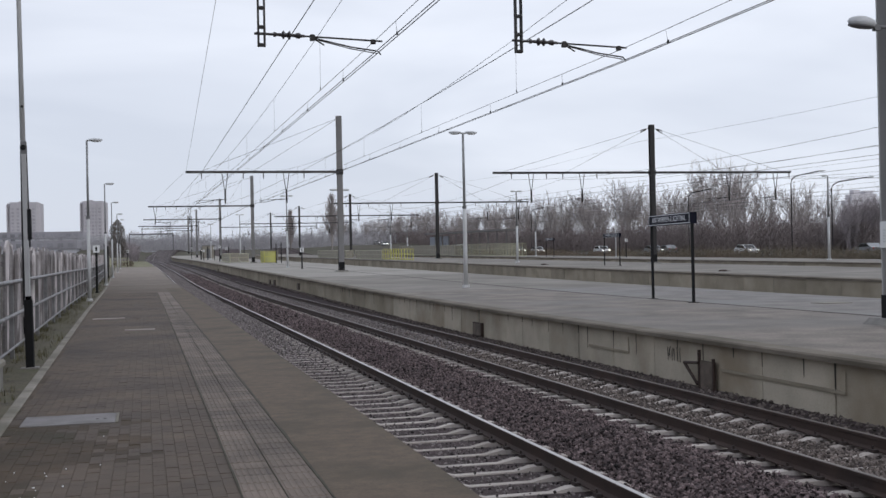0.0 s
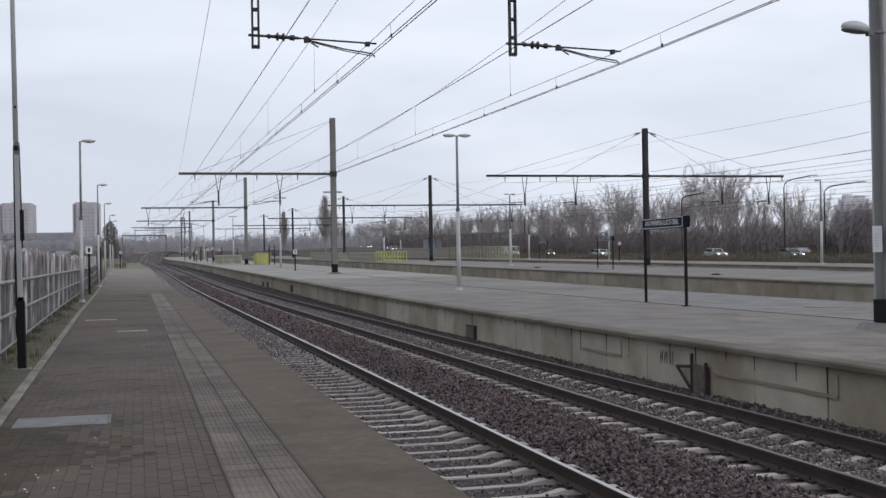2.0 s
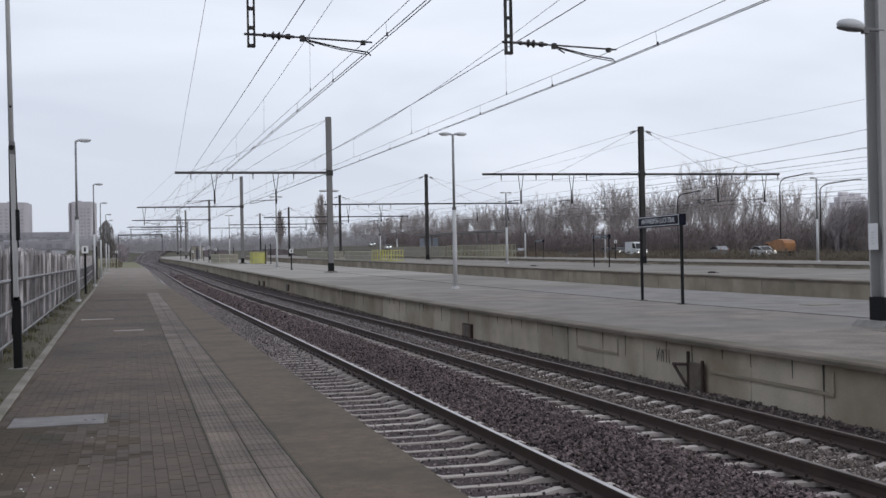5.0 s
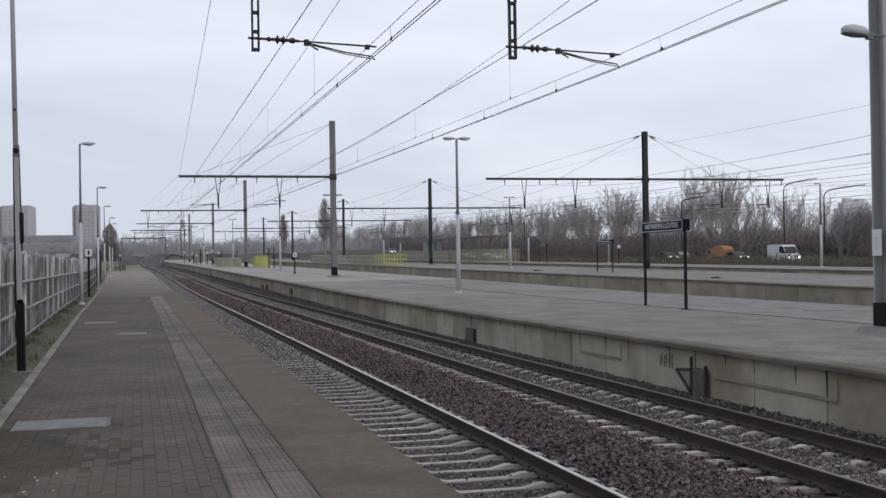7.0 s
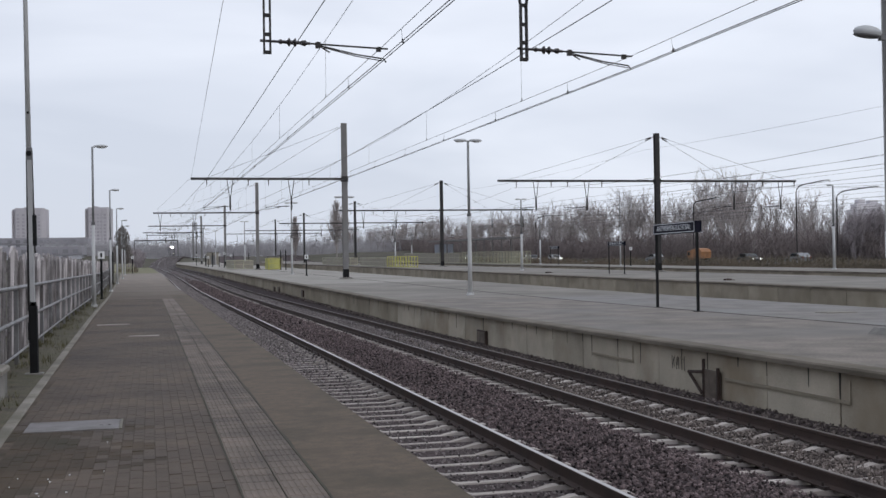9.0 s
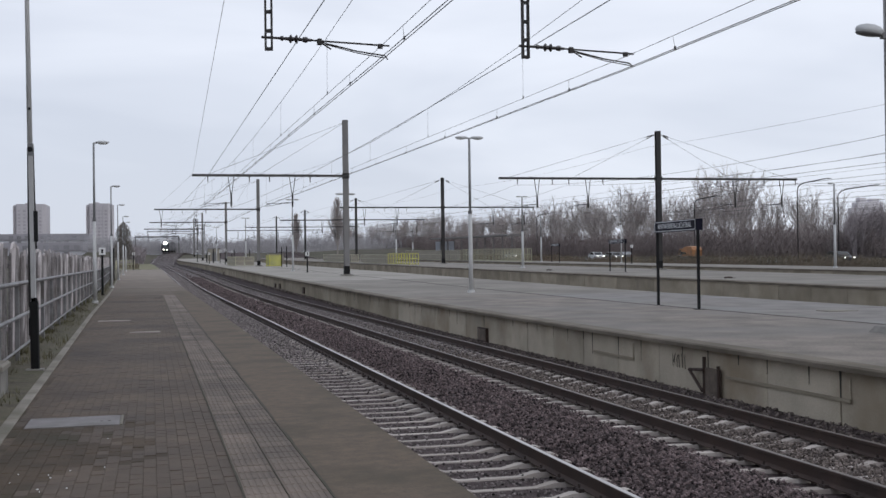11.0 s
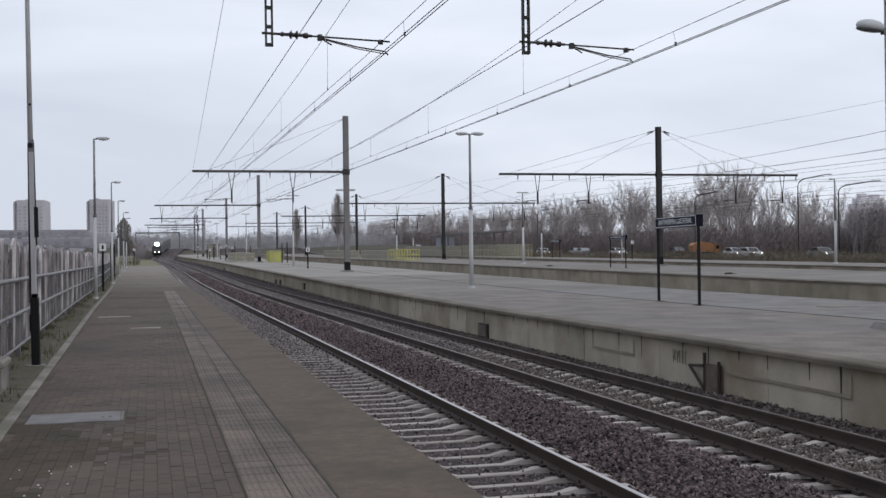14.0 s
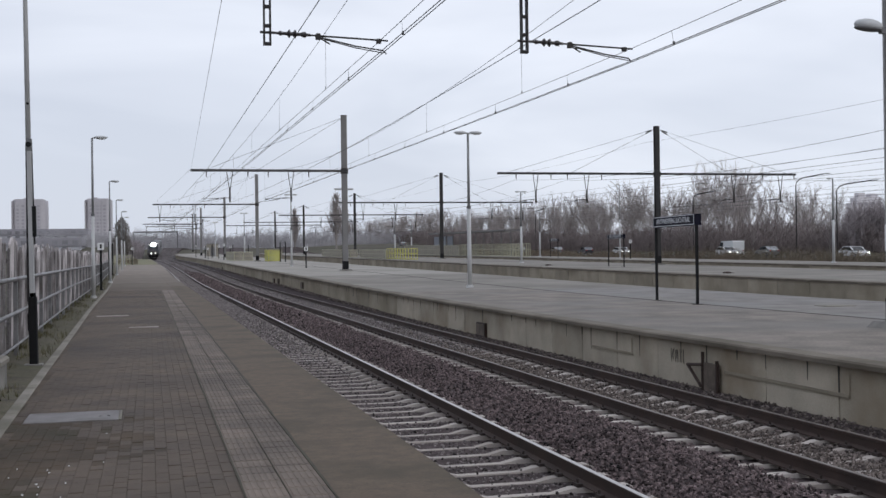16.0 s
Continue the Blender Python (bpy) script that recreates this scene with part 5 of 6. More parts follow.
def canopy():
    """A long low platform shelter: flat roof, steel posts, bluish glazed screens."""
    t = thing("platform_canopy", "long grey flat-roofed platform shelter with bluish glass screens", "shelter")
    y = 178.0
    part("roof", Shape().sweep([(55.6, 4.15), (58.6, 4.15), (58.6, 4.4), (55.6, 4.4)], steps(176, 226)), M["steel_light"], t, "grey flat roof")
    while y < 225:
        o = at(57.1, y, DECK_Z)
        part("post", Shape().box(o[0] - 0.09, o[0] + 0.09, o[1] - 0.09, o[1] + 0.09, o[2], o[2] + 4.05), M["steel_light"], t)
        if y > 211:
            part("glass_screen", Shape().box(o[0] - 0.03, o[0] + 0.03, o[1] + 0.4, o[1] + 4.4, o[2] + 0.5, o[2] + 3.6), M["screen"], t, "bluish glazed screen")
        y += 5.0


canopy()


# ---- trees, buildings, road ----
def grow(rng, height, spread, fine=0.019):
    """A bare winter tree: a short trunk that fans into long limbs, branches and fine twigs."""
    trunk, crown = Shape(), Shape()

    def bent(tgt, p, d, length, r, bends, sides, lift):
        cur = Vector(p)
        pts = [cur.copy()]
        for i in range(bends):
            d = (d + Vector((rng.gauss(0, 0.1), rng.gauss(0, 0.1), rng.gauss(lift, 0.05)))).normalized()
            cur = cur + d * (length / bends)
            pts.append(cur.copy())
        for i in range(bends):
            tgt.tube(pts[i], pts[i + 1], r * (1 - 0.8 * i / bends), r * (1 - 0.8 * (i + 1) / bends), sides, caps=False)
        return pts

    def along(pts, u):
        i = min(len(pts) - 2, int(u * (len(pts) - 1)))
        return pts[i].lerp(pts[i + 1], u * (len(pts) - 1) - i), (pts[i + 1] - pts[i]).normalized()

    def fork(axis, lo, hi, lift):
        side = axis.cross(Vector((rng.gauss(0, 1), rng.gauss(0, 1), rng.gauss(0, 1)))).normalized()
        a = radians(rng.uniform(lo, hi))
        return (axis * math.cos(a) + side * math.sin(a) + Vector((0, 0, lift))).normalized()

    stem = bent(trunk, (0, 0, -0.3), Vector((0, 0, 1)), height * 0.5, height * 0.014, 3, 7, 0.05)
    for k in range(11):
        u = 0.25 + 0.75 * (k + rng.random()) / 11
        q, axis = along(stem, u)
        main = bent(crown, q, fork(axis, 14 * spread, 44 * spread, 0.1), (height - q.z) * rng.uniform(0.72, 1.0), height * 0.0055, 3, 3, 0.1)
        for j in range(9):
            v = 0.25 + 0.75 * (j + rng.random()) / 9
            q2, ax2 = along(main, v)
            br = bent(crown, q2, fork(ax2, 18, 50, 0.12), height * rng.uniform(0.09, 0.19), height * 0.0024, 2, 3, 0.08)
            for i in range(12):
                q3, ax3 = along(br, 0.1 + 0.9 * (i + rng.random()) / 12)
                crown.spike(q3, q3 + fork(ax3, 12, 50, 0.1) * height * rng.uniform(0.045, 0.1), fine)
    return trunk, crown


def broom(rng, height):
    """A columnar poplar: many steep limbs close to the trunk."""
    trunk, crown = Shape(), Shape()
    trunk.tube((0, 0, -0.3), (0, 0, height), 0.28, 0.03, 7)
    for i in range(120):
        u = rng.uniform(0.08, 0.85)
        a = rng.uniform(0, 6.283)
        length = height * rng.uniform(0.26, 0.4) * (1.12 - u)
        p = Vector((0, 0, u * height))
        out = rng.uniform(0.2, 0.5)
        d = Vector((out * math.cos(a), out * math.sin(a), 1)).normalized()
        q = p + d * length
        crown.tube(p, q, 0.07, 0.02, 3, caps=False)
        for k in range(24):
            b = p.lerp(q, rng.uniform(0.15, 1.0))
            e = (d + Vector((rng.gauss(0, 0.2), rng.gauss(0, 0.2), 0.2))).normalized()
            crown.spike(b, b + e * length * rng.uniform(0.25, 0.5), 0.045)
    return trunk, crown


def trees():
    rng = random.Random(77)
    protos = []
    for k in range(6):
        h = (13.0, 14.5, 12.0, 15.0, 11.0, 13.5)[k]
        tr, cr = grow(rng, h, (1.0, 0.8, 1.15, 0.7, 1.2, 0.9)[k])
        protos.append((tr.mesh("trunk", M["bark"]), cr.mesh("crown", M["twig"])))

    def plant(x, y, z, s, which, label, name="bare_tree", turn=0.0):
        t = thing(name, label, "tree", "bare trees", m=pose(x, y, z, 0, 0, turn) @ Matrix.Scale(s, 4))
        for n, me in zip(("trunk", "crown"), protos[which]):
            ob = new(n, me)
            ob.parent = t

    y = 118.0
    while y < 620:
        for row in range(4):
            x = 97 + 8 * row + rng.uniform(-3.5, 3.5)
            yy = y + rng.uniform(-3.5, 3.5)
            gap = noise.noise((yy * 0.03, row * 3.0, 1.0))
            if gap < -0.42:
                continue
            slot = yy / x
            if 1.95 < slot < 2.15 and rng.random() < 0.35:
                continue
            size = 0.55 if yy < 162 + 8 * row else 0.8 if slot < 1.75 else 1.06 if 2.2 < slot < 2.6 else 0.94 if slot > 2.6 else 1.0
            plant(x + bend(min(yy, 300)), yy, rise(yy) + 0.3, rng.uniform(0.78, 1.02) * (0.95 + 0.2 * gap) * size, rng.randrange(6), "bare winter tree with a fine grey-brown crown", turn=rng.uniform(0, 360))
        y += 7.5 if y < 330 else 18.0
    for x, yy, s in ((102.0, 200.0, 1.0), (106.0, 194.0, 0.96), (108.0, 205.0, 1.0), (104.0, 211.0, 0.95)):
        plant(x, yy, rise(yy) + 0.3, s, rng.randrange(6), "tall bare winter tree standing above the others", turn=rng.uniform(0, 360))
    # two columnar poplars
    for x, yy, h in ((62.5, 396.0, 21.0), (50.0, 410.0, 15.0), (66.0, 400.0, 17.0)):
        tr, cr = broom(rng, h)
        t = thing("poplar", "slender upright bare poplar", "tree", "poplars", m=pose(x, yy, rise(yy) - 0.8))
        part("trunk", tr, M["bark"], t)
        part("crown", cr, M["twig"], t)
    # dark evergreen by the fence end
    e = thing("evergreen_tree", "small dark teardrop-shaped tree", "tree", m=pose(-5.2, 236.0, rise(236) - 0.4) @ Matrix.Diagonal((1.05, 1.05, 1.28, 1.0)))
    part("trunk", Shape().tube((0, 0, -0.3), (0, 0, 2.0), 0.2, 0.12), M["bark"], e)
    s = Shape()
    for i in range(1500):
        u = rng.random()
        z = 0.8 + 5.8 * u
        r = 1.95 * math.sin(math.pi * (0.2 + 0.8 * u)) ** 0.75 * rng.uniform(0.3, 1.0) * (0.85 + 0.2 * math.sin(9 * u))
        a = rng.uniform(0, 6.283)
        p = (r * math.cos(a), r * math.sin(a), z)
        s.tube(p, (p[0] * 1.3, p[1] * 1.3, z + rng.uniform(-0.1, 0.4)), 0.09, 0.01, 3, caps=False)
    part("crown", s, M["evergreen"], e)

    # thicket of bare shrubs under and before the trees
    def brush(name, n, place, h0, h1, material, label, r=0.03, fork=4):
        s = Shape()
        for i in range(n):
            x, y, z = place()
            h = rng.uniform(h0, h1) * (0.75 + (0.5 if h1 > 3 else 0.85) * noise.noise((x * 0.05, y * (0.05 if h1 > 3 else 0.16), 5.0)))
            lean = Vector((rng.gauss(0, 0.18), rng.gauss(0, 0.18), 1)).normalized()
            top = Vector((x, y, z)) + lean * h
            s.spike((x, y, z - 0.2), top, r)
            for k in range(fork):
                u = rng.uniform(0.15, 0.9)
                b = Vector((x, y, z)).lerp(top, u)
                d = Vector((rng.gauss(0, 0.5), rng.gauss(0, 0.5), rng.uniform(0.2, 0.9))).normalized()
                s.spike(b, b + d * h * rng.uniform(0.2, 0.45), r * 0.7)
        solid(name, s, material, label, "shrubs", kind="stuff")

    def wood():
        y = 100 + 520 * rng.random() ** 1.3
        return (rng.uniform(93, 122) + min(0.0, bend(y)), y, rise(min(y, 430)) + 0.35)

    brush("thicket", 21000, wood, 3.0, 7.0, M["thicket"], "dense brown leafless thicket along the road", 0.06, 6)

    def far_wood():
        y = rng.uniform(430, 560)
        return (rng.uniform(-45, 150) + bend(y), y, rise(y) - 0.5)

    def corner_wood():
        y = rng.uniform(138, 168)
        return (rng.uniform(0.665, 0.8) * y, y, rise(y) + 0.35)

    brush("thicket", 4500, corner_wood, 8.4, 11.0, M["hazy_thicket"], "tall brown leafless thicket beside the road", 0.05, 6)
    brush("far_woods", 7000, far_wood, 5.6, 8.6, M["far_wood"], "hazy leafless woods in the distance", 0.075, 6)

    def hedge():
        y = 60 + 190 * rng.random() ** 1.2
        return (rng.uniform(63, 70), y, rise(y) - 0.3)

    brush("low_hedge", 9000, hedge, 0.4, 1.6, M["shrub"], "low green and brown scrub behind the last platform", 0.035, 5)

    def mound():
        y = rng.uniform(262, 345)
        return (rng.uniform(-4.5, 0.5) + bend(y), y, rise(y) - 0.3)

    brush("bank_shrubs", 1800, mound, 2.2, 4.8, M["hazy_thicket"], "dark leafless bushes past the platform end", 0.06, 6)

    def green():
        y = rng.uniform(175, 245)
        return (rng.uniform(-4.6, -1.0) + bend(y), y, dip(y))

    brush("rough_grass", 1800, green, 0.15, 0.5, M["shrub"], "rough green grass past the platform end", 0.03, 3)


def tower(x, y, w, d, h, label):
    t = thing("tower_block", label, "tower block", "tower blocks", m=pose(x, y, rise(430), 0, 0, -4))
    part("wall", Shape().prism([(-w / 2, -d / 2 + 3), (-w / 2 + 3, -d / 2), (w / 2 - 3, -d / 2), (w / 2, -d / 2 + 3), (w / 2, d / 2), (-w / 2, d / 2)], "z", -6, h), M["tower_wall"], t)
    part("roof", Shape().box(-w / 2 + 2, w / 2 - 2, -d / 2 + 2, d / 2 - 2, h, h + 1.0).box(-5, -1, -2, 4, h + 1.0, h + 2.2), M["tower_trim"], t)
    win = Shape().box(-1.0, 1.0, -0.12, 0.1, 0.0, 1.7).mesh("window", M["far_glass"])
    n = 0
    for i in range(5):
        xx = -w / 2 + 5 + i * (w - 10) / 4
        for k in range(int(h / 3.0) - 1):
            shared("window", win, t, pose(xx, -d / 2 - 0.02, 2.0 + 3.0 * k))
    for xx in (-w / 2 + 0.4, 0.15 * w):
        part("stair_strip", Shape().box(xx - 0.5, xx + 0.5, -d / 2 - 0.35, -d / 2 + 2.9, -4, h - 1), M["tower_trim"], t)


def hall(x0, x1, y, h, label, storeys=2):
    t = thing("industrial_hall", label, "building", "far buildings", m=pose(0, y, rise(430) - 2))
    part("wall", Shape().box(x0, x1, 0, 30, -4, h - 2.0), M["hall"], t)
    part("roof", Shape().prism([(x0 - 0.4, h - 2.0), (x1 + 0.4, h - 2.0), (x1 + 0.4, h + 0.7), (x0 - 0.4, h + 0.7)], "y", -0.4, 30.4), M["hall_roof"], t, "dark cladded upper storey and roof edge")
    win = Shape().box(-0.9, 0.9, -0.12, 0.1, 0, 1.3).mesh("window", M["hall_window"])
    n = int((x1 - x0) / 3.2)
    for i in range(n):
        shared("window", win, t, pose(x0 + 2 + 3.2 * i, -0.42, h - 1.5))
        if i % 3:
            shared("window", win, t, pose(x0 + 2 + 3.2 * i, -0.02, h - 3.6))


def road_lamp(x, y, h, reach, turn):
    t = thing("street_lamp", "dark curved street lamp beside the main road", "street lamp", "street lamps", m=pose(x, y, rise(y) + 0.4, 0, 0, turn))
    pts = [(0, 0, -0.6), (0, 0, h * 0.86)] + [(reach * 0.35 * (1 - math.cos(a)), 0, h * 0.86 + h * 0.1 * math.sin(a)) for a in (0.4, 0.8, 1.2, 1.5)] + [(reach, 0, h)]
    part("pole", Shape().path(pts, 0.085, 6), M["steel_dark"], t)
    part("lamp_head", Shape().ball((reach + 0.4, 0, h + 0.02), 0.55, 1.0, 0.35, 0.2, 8, 5), M["lamp_head"], t, "pale lamp head")


def distance():
    tower(-99.5, 1060.0, 27.0, 22.0, 47.0, "hazy grey concrete tower block on the horizon")
    tower(-42.5, 1060.0, 21.5, 20.0, 47.5, "hazy grey concrete tower block on the horizon")
    hall(-120, -26, 520, 10.0, "long low grey industrial hall beyond the fence")
    hall(-64, -22, 400, 4.0, "low pale shed with small windows beyond the fence")
    b = thing("apartment_block", "grey stepped apartment block behind the trees", "building", "far buildings", m=pose(385.5, 560, rise(430) + 2.5))
    part("wall", Shape().box(-9, 6.5, 0, 6, -4, 21.5).box(-11.5, -9, 2, 6, -4, 18.5).box(-7, -3, 1, 5, 21.5, 24).box(0, 5, 1, 5, 21.5, 23.5).box(6.5, 8.5, 2, 6, -4, 19.0), M["apartment"], b)
    win = Shape().box(-1.0, 1.0, -0.12, 0.1, 0, 1.5).mesh("window", M["far_glass"])
    for i in range(4):
        for k in range(6):
            shared("window", win, b, pose(-7 + 4 * i, -0.02, 2 + 3 * k))
    for x, y, h, r, a in ((91.5, 151.0, 11.3, 3.9, -35), (92.0, 141.5, 9.8, 4.6, -35), (92.0, 185.0, 10.5, 4.0, -35), (92.0, 270.0, 10.5, 4.0, -35)):
        road_lamp(x, y, h, r, a)
    # footbridge-like signal gantry far up the line
    g = thing("signal_gantry", "grey steel signal gantry across the far tracks", "gantry", m=pose(0, 425.0, rise(425)))
    part("beam", Shape().box(-5.4, 10.0, -0.25, 0.25, 4.9, 5.35), M["steel"], g)
    for x in (-5.4, 9.7):
        part("leg", Shape().box(x, x + 0.3, -0.25, 0.25, -1, 4.9), M["steel"], g)


trees(), distance()


# ---- vehicles ----
def wheel(parent, x, y, r, w=0.2):
    t = part("wheel", Shape().tube((x - w / 2, y, r), (x + w / 2, y, r), r, n=14), M["tyre"], parent, "black tyre")
    part("rim", Shape().tube((x - w / 2 - 0.012, y, r), (x + w / 2 + 0.012, y, r), r * 0.6, n=10), M["rim"], t)


def car(paint, label, van=False):
    """Drives along +y of its own space."""
    t = thing("van" if van else "car", label, "van" if van else "car", "road traffic")
    if van:
        body = [(-2.5, 0.3), (2.5, 0.3), (2.5, 0.95), (1.9, 1.15), (1.35, 2.15), (1.1, 2.3), (-2.4, 2.35), (-2.5, 2.2)]
        glass = [(1.95, 1.2), (1.42, 2.1), (0.5, 2.1), (0.5, 1.3)]
        L, W = 5.0, 0.97
    else:
        body = [(-2.1, 0.28), (2.1, 0.28), (2.12, 0.62), (1.95, 0.78), (1.05, 0.92), (0.35, 1.42), (-1.0, 1.46), (-1.75, 1.02), (-2.08, 0.92)]
        glass = [(0.98, 0.93), (0.32, 1.38), (-0.98, 1.41), (-1.6, 1.02)]
        L, W = 4.2, 0.86
    part("body", Shape().prism(body, "x", -W, W), paint, t)
    for x in (-W - 0.008, W - 0.02):
        part("side_window", Shape().prism(glass, "x", x, x + 0.028), M["glass"], t, "dark glass")
    y0 = 1.98 if van else 1.08
    z0, y1, z1 = (1.2, 1.46, 2.06) if van else (0.93, 0.4, 1.38)
    s = Shape()
    s.v += [(-W + 0.12, y0, z0 + 0.03), (W - 0.12, y0, z0 + 0.03), (W - 0.18, y1, z1 + 0.03), (-W + 0.18, y1, z1 + 0.03)]
    s.v += [(x, y - 0.06, z - 0.04) for x, y, z in s.v[:4]]
    s.f += [(0, 1, 2, 3), (7, 6, 5, 4), (0, 4, 5, 1), (1, 5, 6, 2), (2, 6, 7, 3), (3, 7, 4, 0)]
    part("windscreen", s, M["glass"], t, "dark glass")
    for x in (-W + 0.05, W - 0.05):
        for y in (-L * 0.3, L * 0.31):
            wheel(t, x, y, 0.33)
    for x in (-W + 0.24, W - 0.24):
        part("headlight", Shape().ball((x, L * 0.5, 0.68), 0.12, 1.2, 0.5, 0.8, 8, 5), M["car_light"], t, "lit white headlight")
        part("tail_light", Shape().box(x - 0.1, x + 0.1, -L * 0.5 - 0.02, -L * 0.5 + 0.05, 0.75, 0.95), M["tail"], t, "red tail light")
    return t


def orange_truck():
    t = thing("truck", "orange tipper truck with a rounded load cover", "truck", "road traffic")
    part("chassis", Shape().box(-0.5, 0.5, -3.6, 3.4, 0.55, 0.9), M["black"], t)
    c = part("cab", Shape().prism([(1.9, 0.6), (3.6, 0.6), (3.65, 1.6), (3.35, 2.75), (1.9, 2.8)], "x", -1.2, 1.2), M["orange"], t, "orange cab")
    part("windscreen", Shape().prism([(3.66, 1.65), (3.69, 1.65), (3.42, 2.6), (3.39, 2.6)], "x", -1.05, 1.05), M["glass"], c)
    for x in (-1.21, 1.18):
        part("side_window", Shape().prism([(2.3, 1.65), (3.4, 1.65), (3.2, 2.5), (2.3, 2.5)], "x", x, x + 0.03), M["glass"], c)
    part("load_body", Shape().prism([(-3.7, 1.0), (1.7, 1.0), (1.75, 2.5), (1.2, 3.0), (-1.0, 3.35), (-3.1, 3.1), (-3.75, 2.5)], "x", -1.22, 1.22), M["orange"], t, "orange load body")
    for x in (-1.0, 1.0):
        for y in (-2.9, -1.7, 2.6):
            wheel(t, x, y, 0.5, 0.3)
    t.scale = (0.7, 0.7, 0.7)
    return t


def railcar(front):
    """A train vehicle 18 m long that drives along -y of its own space, its nose at the origin."""
    t = thing("locomotive" if front else "train_coach", "dark locomotive with bright headlights coming along the track" if front else "dark grey coach behind the locomotive", "locomotive" if front else "train coach", "train")
    n = 0.7 if front else 0.0
    body = [(0.0 + n, 1.0), (0.15, 1.6), (0.15, 2.3), (0.75 if front else 0.15, 3.5), (1.2 if front else 0.3, 3.9), (17.6, 3.9), (17.85, 3.5), (17.85, 1.0)]
    part("body", Shape().prism(body, "x", -1.45, 1.45), M["loco"], t)
    part("roof", Shape().prism([(-1.3, 3.9), (1.3, 3.9), (0.9, 4.15), (-0.9, 4.15)], "y", 1.3, 17.4), M["steel"], t, "grey roof")
    part("underframe", Shape().box(-1.2, 1.2, 0.6, 17.3, 0.55, 1.0), M["black"], t)
    for y in (3.2, 5.4, 12.6, 14.8):
        for x in (-0.75, 0.75):
            part("wheel", Shape().tube((x - 0.07, y, 0.55), (x + 0.07, y, 0.55), 0.55, n=16), M["rail"], t)
    for k in range(6):
        part("window", Shape().box(-1.465, 1.465, 2.4 + 2.4 * k, 3.6 + 2.4 * k, 2.2, 3.0), M["glass"], t, "dark window")
    if front:
        for x in (-0.62, 0.62):
            part("windscreen", Shape().prism([(0.12, 2.4), (0.16, 2.36), (0.7, 3.42), (0.66, 3.46)], "x", x - 0.55, x + 0.55), M["glass"], t)
        part("top_headlight", Shape().ball((0, 0.7, 3.72), 0.5, 1.15, 0.5, 0.95, 12, 8), M["headlight"], t, "dazzling white top headlight")
        for x in (-0.6, 0.6):
            part("headlight", Shape().ball((x, 0.06, 1.5), 0.11, 1.0, 0.5, 1.0, 10, 6), M["low_light"], t, "bright white lower headlight")
        for x in (-0.88, 0.88):
            part("buffer", Shape().tube((x, 0.2, 1.05), (x, -0.4, 1.05), 0.2, n=12), M["black"], t)
        part("pantograph", Shape().path([(0, 6.0, 4.15), (0, 4.6, 4.8), (0, 5.6, 5.5)], 0.04).tube((-0.8, 5.6, 5.5), (0.8, 5.6, 5.5), 0.03), M["steel_dark"], t)
    return t


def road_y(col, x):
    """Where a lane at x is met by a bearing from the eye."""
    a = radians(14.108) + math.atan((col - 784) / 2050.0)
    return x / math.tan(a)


NEAR_LANE, FAR_LANE, ROAD_Z = 83.6, 87.4, -0.15


def drive(ob, rows, x, way):
    """rows of seconds and y; way is 1 for driving up the line, -1 for down."""
    out = []
    for t, y in rows:
        slope = math.degrees(math.atan2(rise(y + 2) - rise(y - 2), 4)) if -100 < y < 280 else 0.0
        out.append((t, pose(x + bend(y), y, rise(y) + ROAD_Z, slope if way > 0 else -slope, 0, 0 if way > 0 else 180)))
    walk(ob, out)


def even(y, t, v):
    """A steady drive that passes y at t seconds."""
    return [(s, y + v * (s - t)) for s in (0.0, 4.0, 8.0, 12.0, 16.0)]


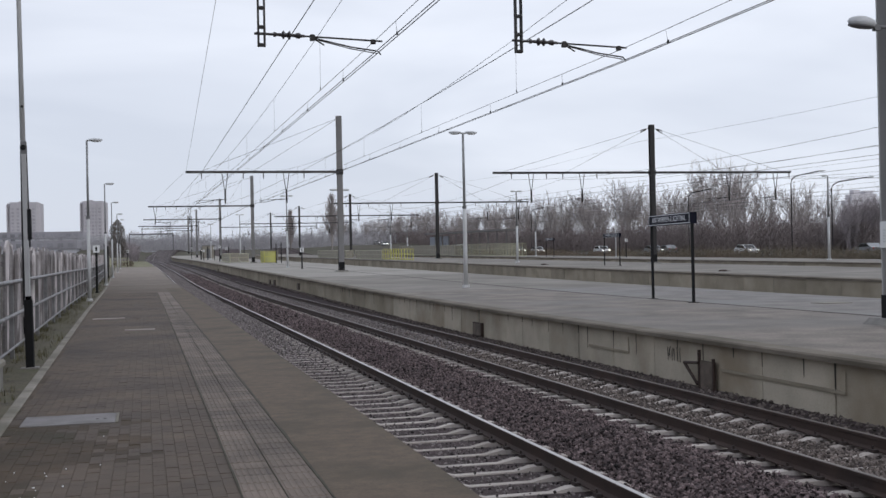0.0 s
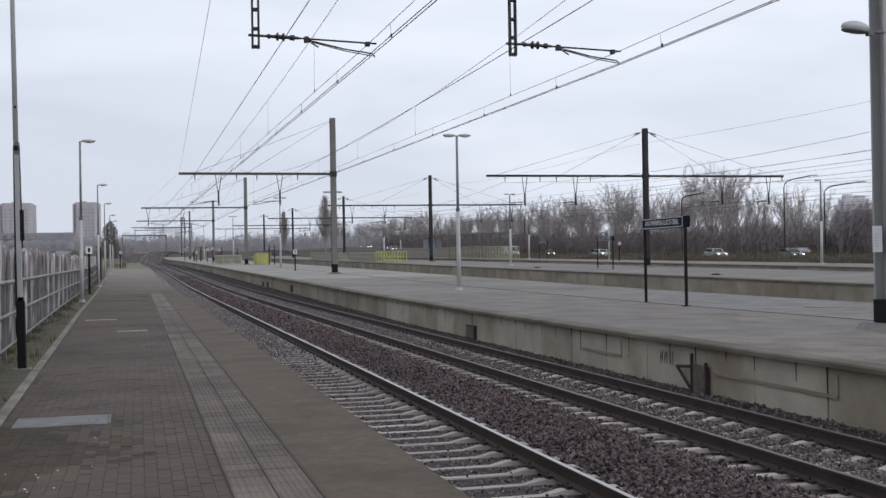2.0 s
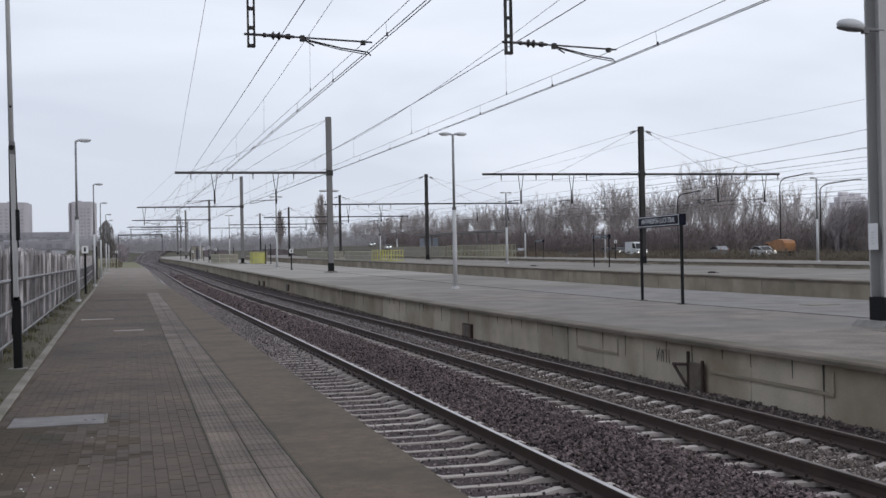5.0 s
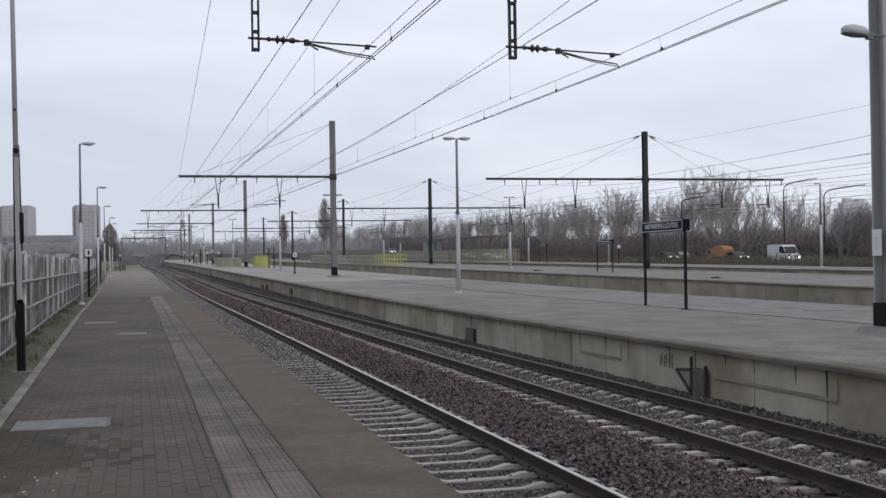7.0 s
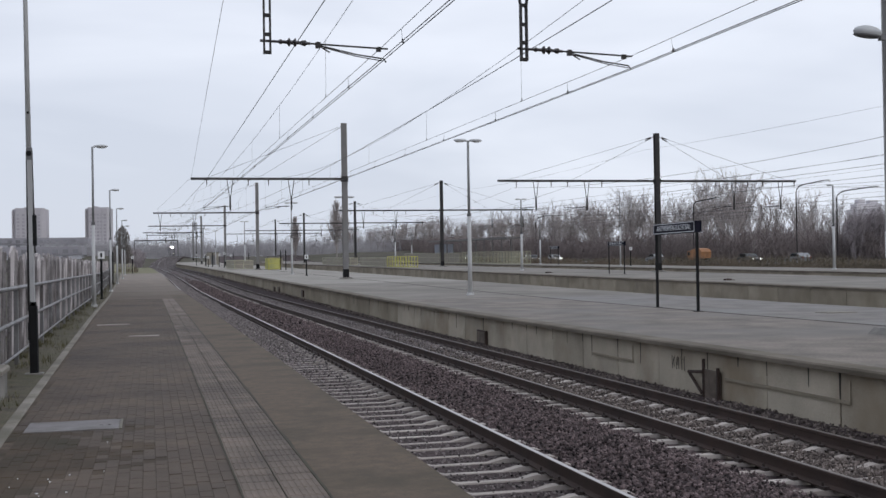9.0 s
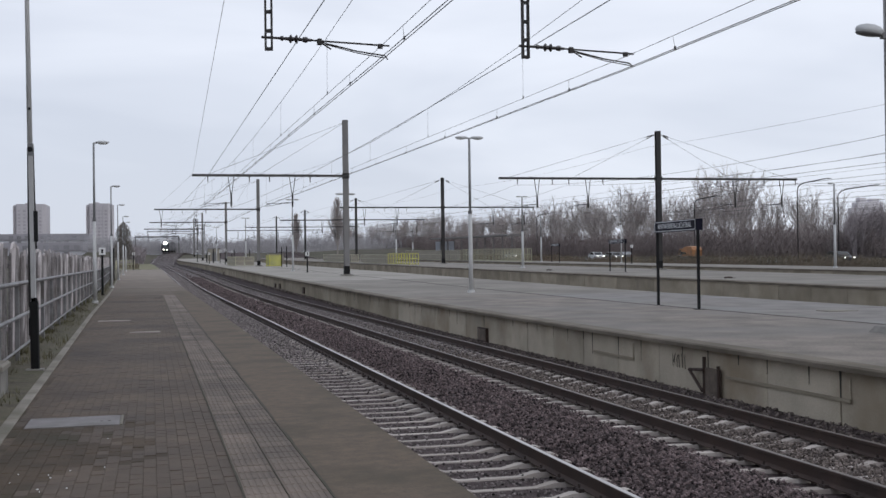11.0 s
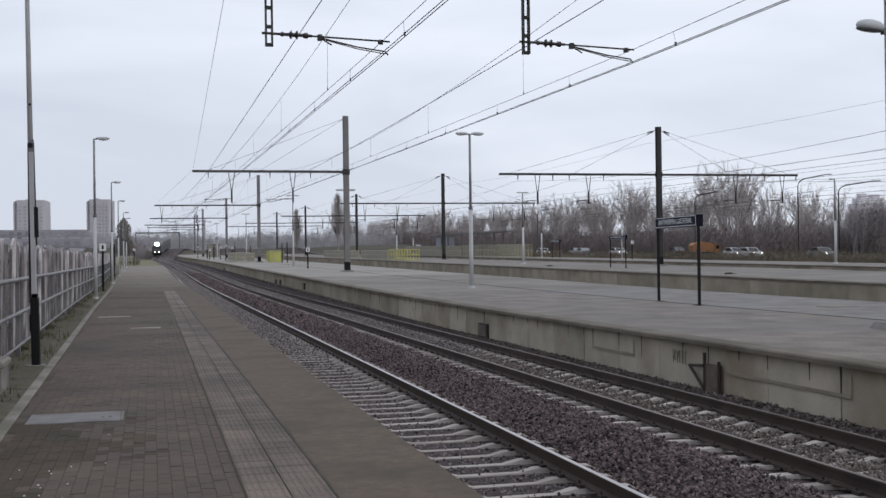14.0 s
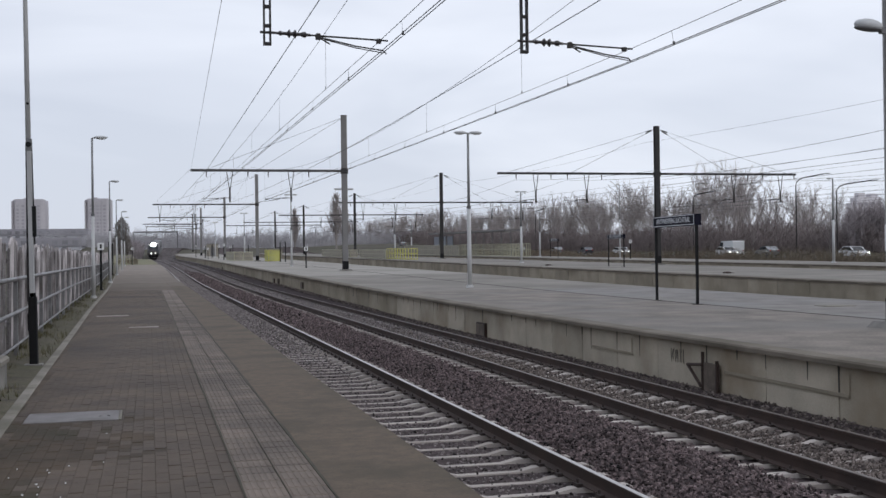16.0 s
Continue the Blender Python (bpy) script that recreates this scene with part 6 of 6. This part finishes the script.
def motions():
    white, grey, dark = "white hatchback with lit headlights", "grey hatchback with lit headlights", "dark car with lit headlights"
    near = ((M["white_car"], white, 0.0, 1339, False, 20.0), (M["grey_car"], grey, 1.0, 1287, False, 22.0), (M["white_car"], white, 2.2, 1325, False, 23.0),
            (M["white_car"], white, 3.75, 1245, False, 19.0), (M["dark_car"], dark, 6.5, 1276, False, 20.0),
            (M["white_car"], "white delivery van on the main road", 7.0, 1418, True, 22.5), (M["dark_car"], dark, 8.7, 1315, False, 11.0), (M["grey_car"], grey, 13.0, 1309, False, 22.0),
            (M["white_car"], white, 13.5, 1278, False, 19.0), (M["white_car"], white, 14.0, 1307, False, 15.0), (M["white_car"], white, 15.0, 1190, False, 20.5), (M["white_car"], white, 16.0, 1112, False, 20.5))
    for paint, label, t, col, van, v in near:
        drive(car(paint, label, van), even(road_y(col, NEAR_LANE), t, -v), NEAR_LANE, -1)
    away = "car driving away along the main road"
    far = ((M["grey_car"], "grey " + away, 1.0, 1495, False, 7.0), (M["grey_car"], "grey " + away, 2.0, 1088, False, 14.0), (M["grey_car"], "grey " + away, 8.5, 1484, False, 17.0),
           (M["dark_car"], "dark " + away, 11.5, 1509, False, 20.0), (M["grey_car"], "grey " + away, 15.0, 1535, False, 23.0),
           (M["white_car"], "white van driving away along the main road", 15.0, 1444, True, 22.0))
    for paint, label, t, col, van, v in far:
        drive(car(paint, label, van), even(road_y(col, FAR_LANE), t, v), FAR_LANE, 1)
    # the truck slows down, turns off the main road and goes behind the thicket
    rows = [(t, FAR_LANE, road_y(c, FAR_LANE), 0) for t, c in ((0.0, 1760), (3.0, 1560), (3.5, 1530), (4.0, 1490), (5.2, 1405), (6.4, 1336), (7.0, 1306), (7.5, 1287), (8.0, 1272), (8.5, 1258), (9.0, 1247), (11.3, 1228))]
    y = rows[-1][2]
    rows += [(12.0, 87.5, y + 1.2, -20), (12.5, 87.9, y + 1.8, -45), (13.0, 88.8, y + 2.0, -70), (13.5, 90.2, y + 2.0, -86), (14.0, 91.2, y + 1.9, -88), (14.5, 92.6, y + 1.8, -88), (15.0, 96.5, y + 1.7, -88), (15.5, 101.5, y + 1.6, -88), (16.0, 105.0, y + 1.5, -88)]
    walk(orange_truck(), [(t, pose(x + bend(y), y, rise(y) + ROAD_Z + (0.0 if x < 91 else min(0.4, 0.1 * (x - 91))), 0, 0, turn)) for t, x, y, turn in rows])
    times = (0.0, 4.0, 8.0, 9.0, 10.0, 11.0, 11.5, 12.0, 12.5, 13.0, 13.5, 14.0, 14.5, 15.0, 15.5, 16.0)
    for n in range(4):
        ob = railcar(n == 0)
        rows = []
        for t in times:
            y = 300 + 23.0 * (16 - t) + 18.4 * n
            p, q = at(TRACKS[0], y, RAIL_Z), at(TRACKS[0], y + 17, RAIL_Z)
            turn = -math.degrees(math.atan2(q[0] - p[0], 17))
            rows.append((t, pose(*p, math.degrees(math.atan2(q[2] - p[2], 17)), 0, turn)))
        walk(ob, rows)


motions()
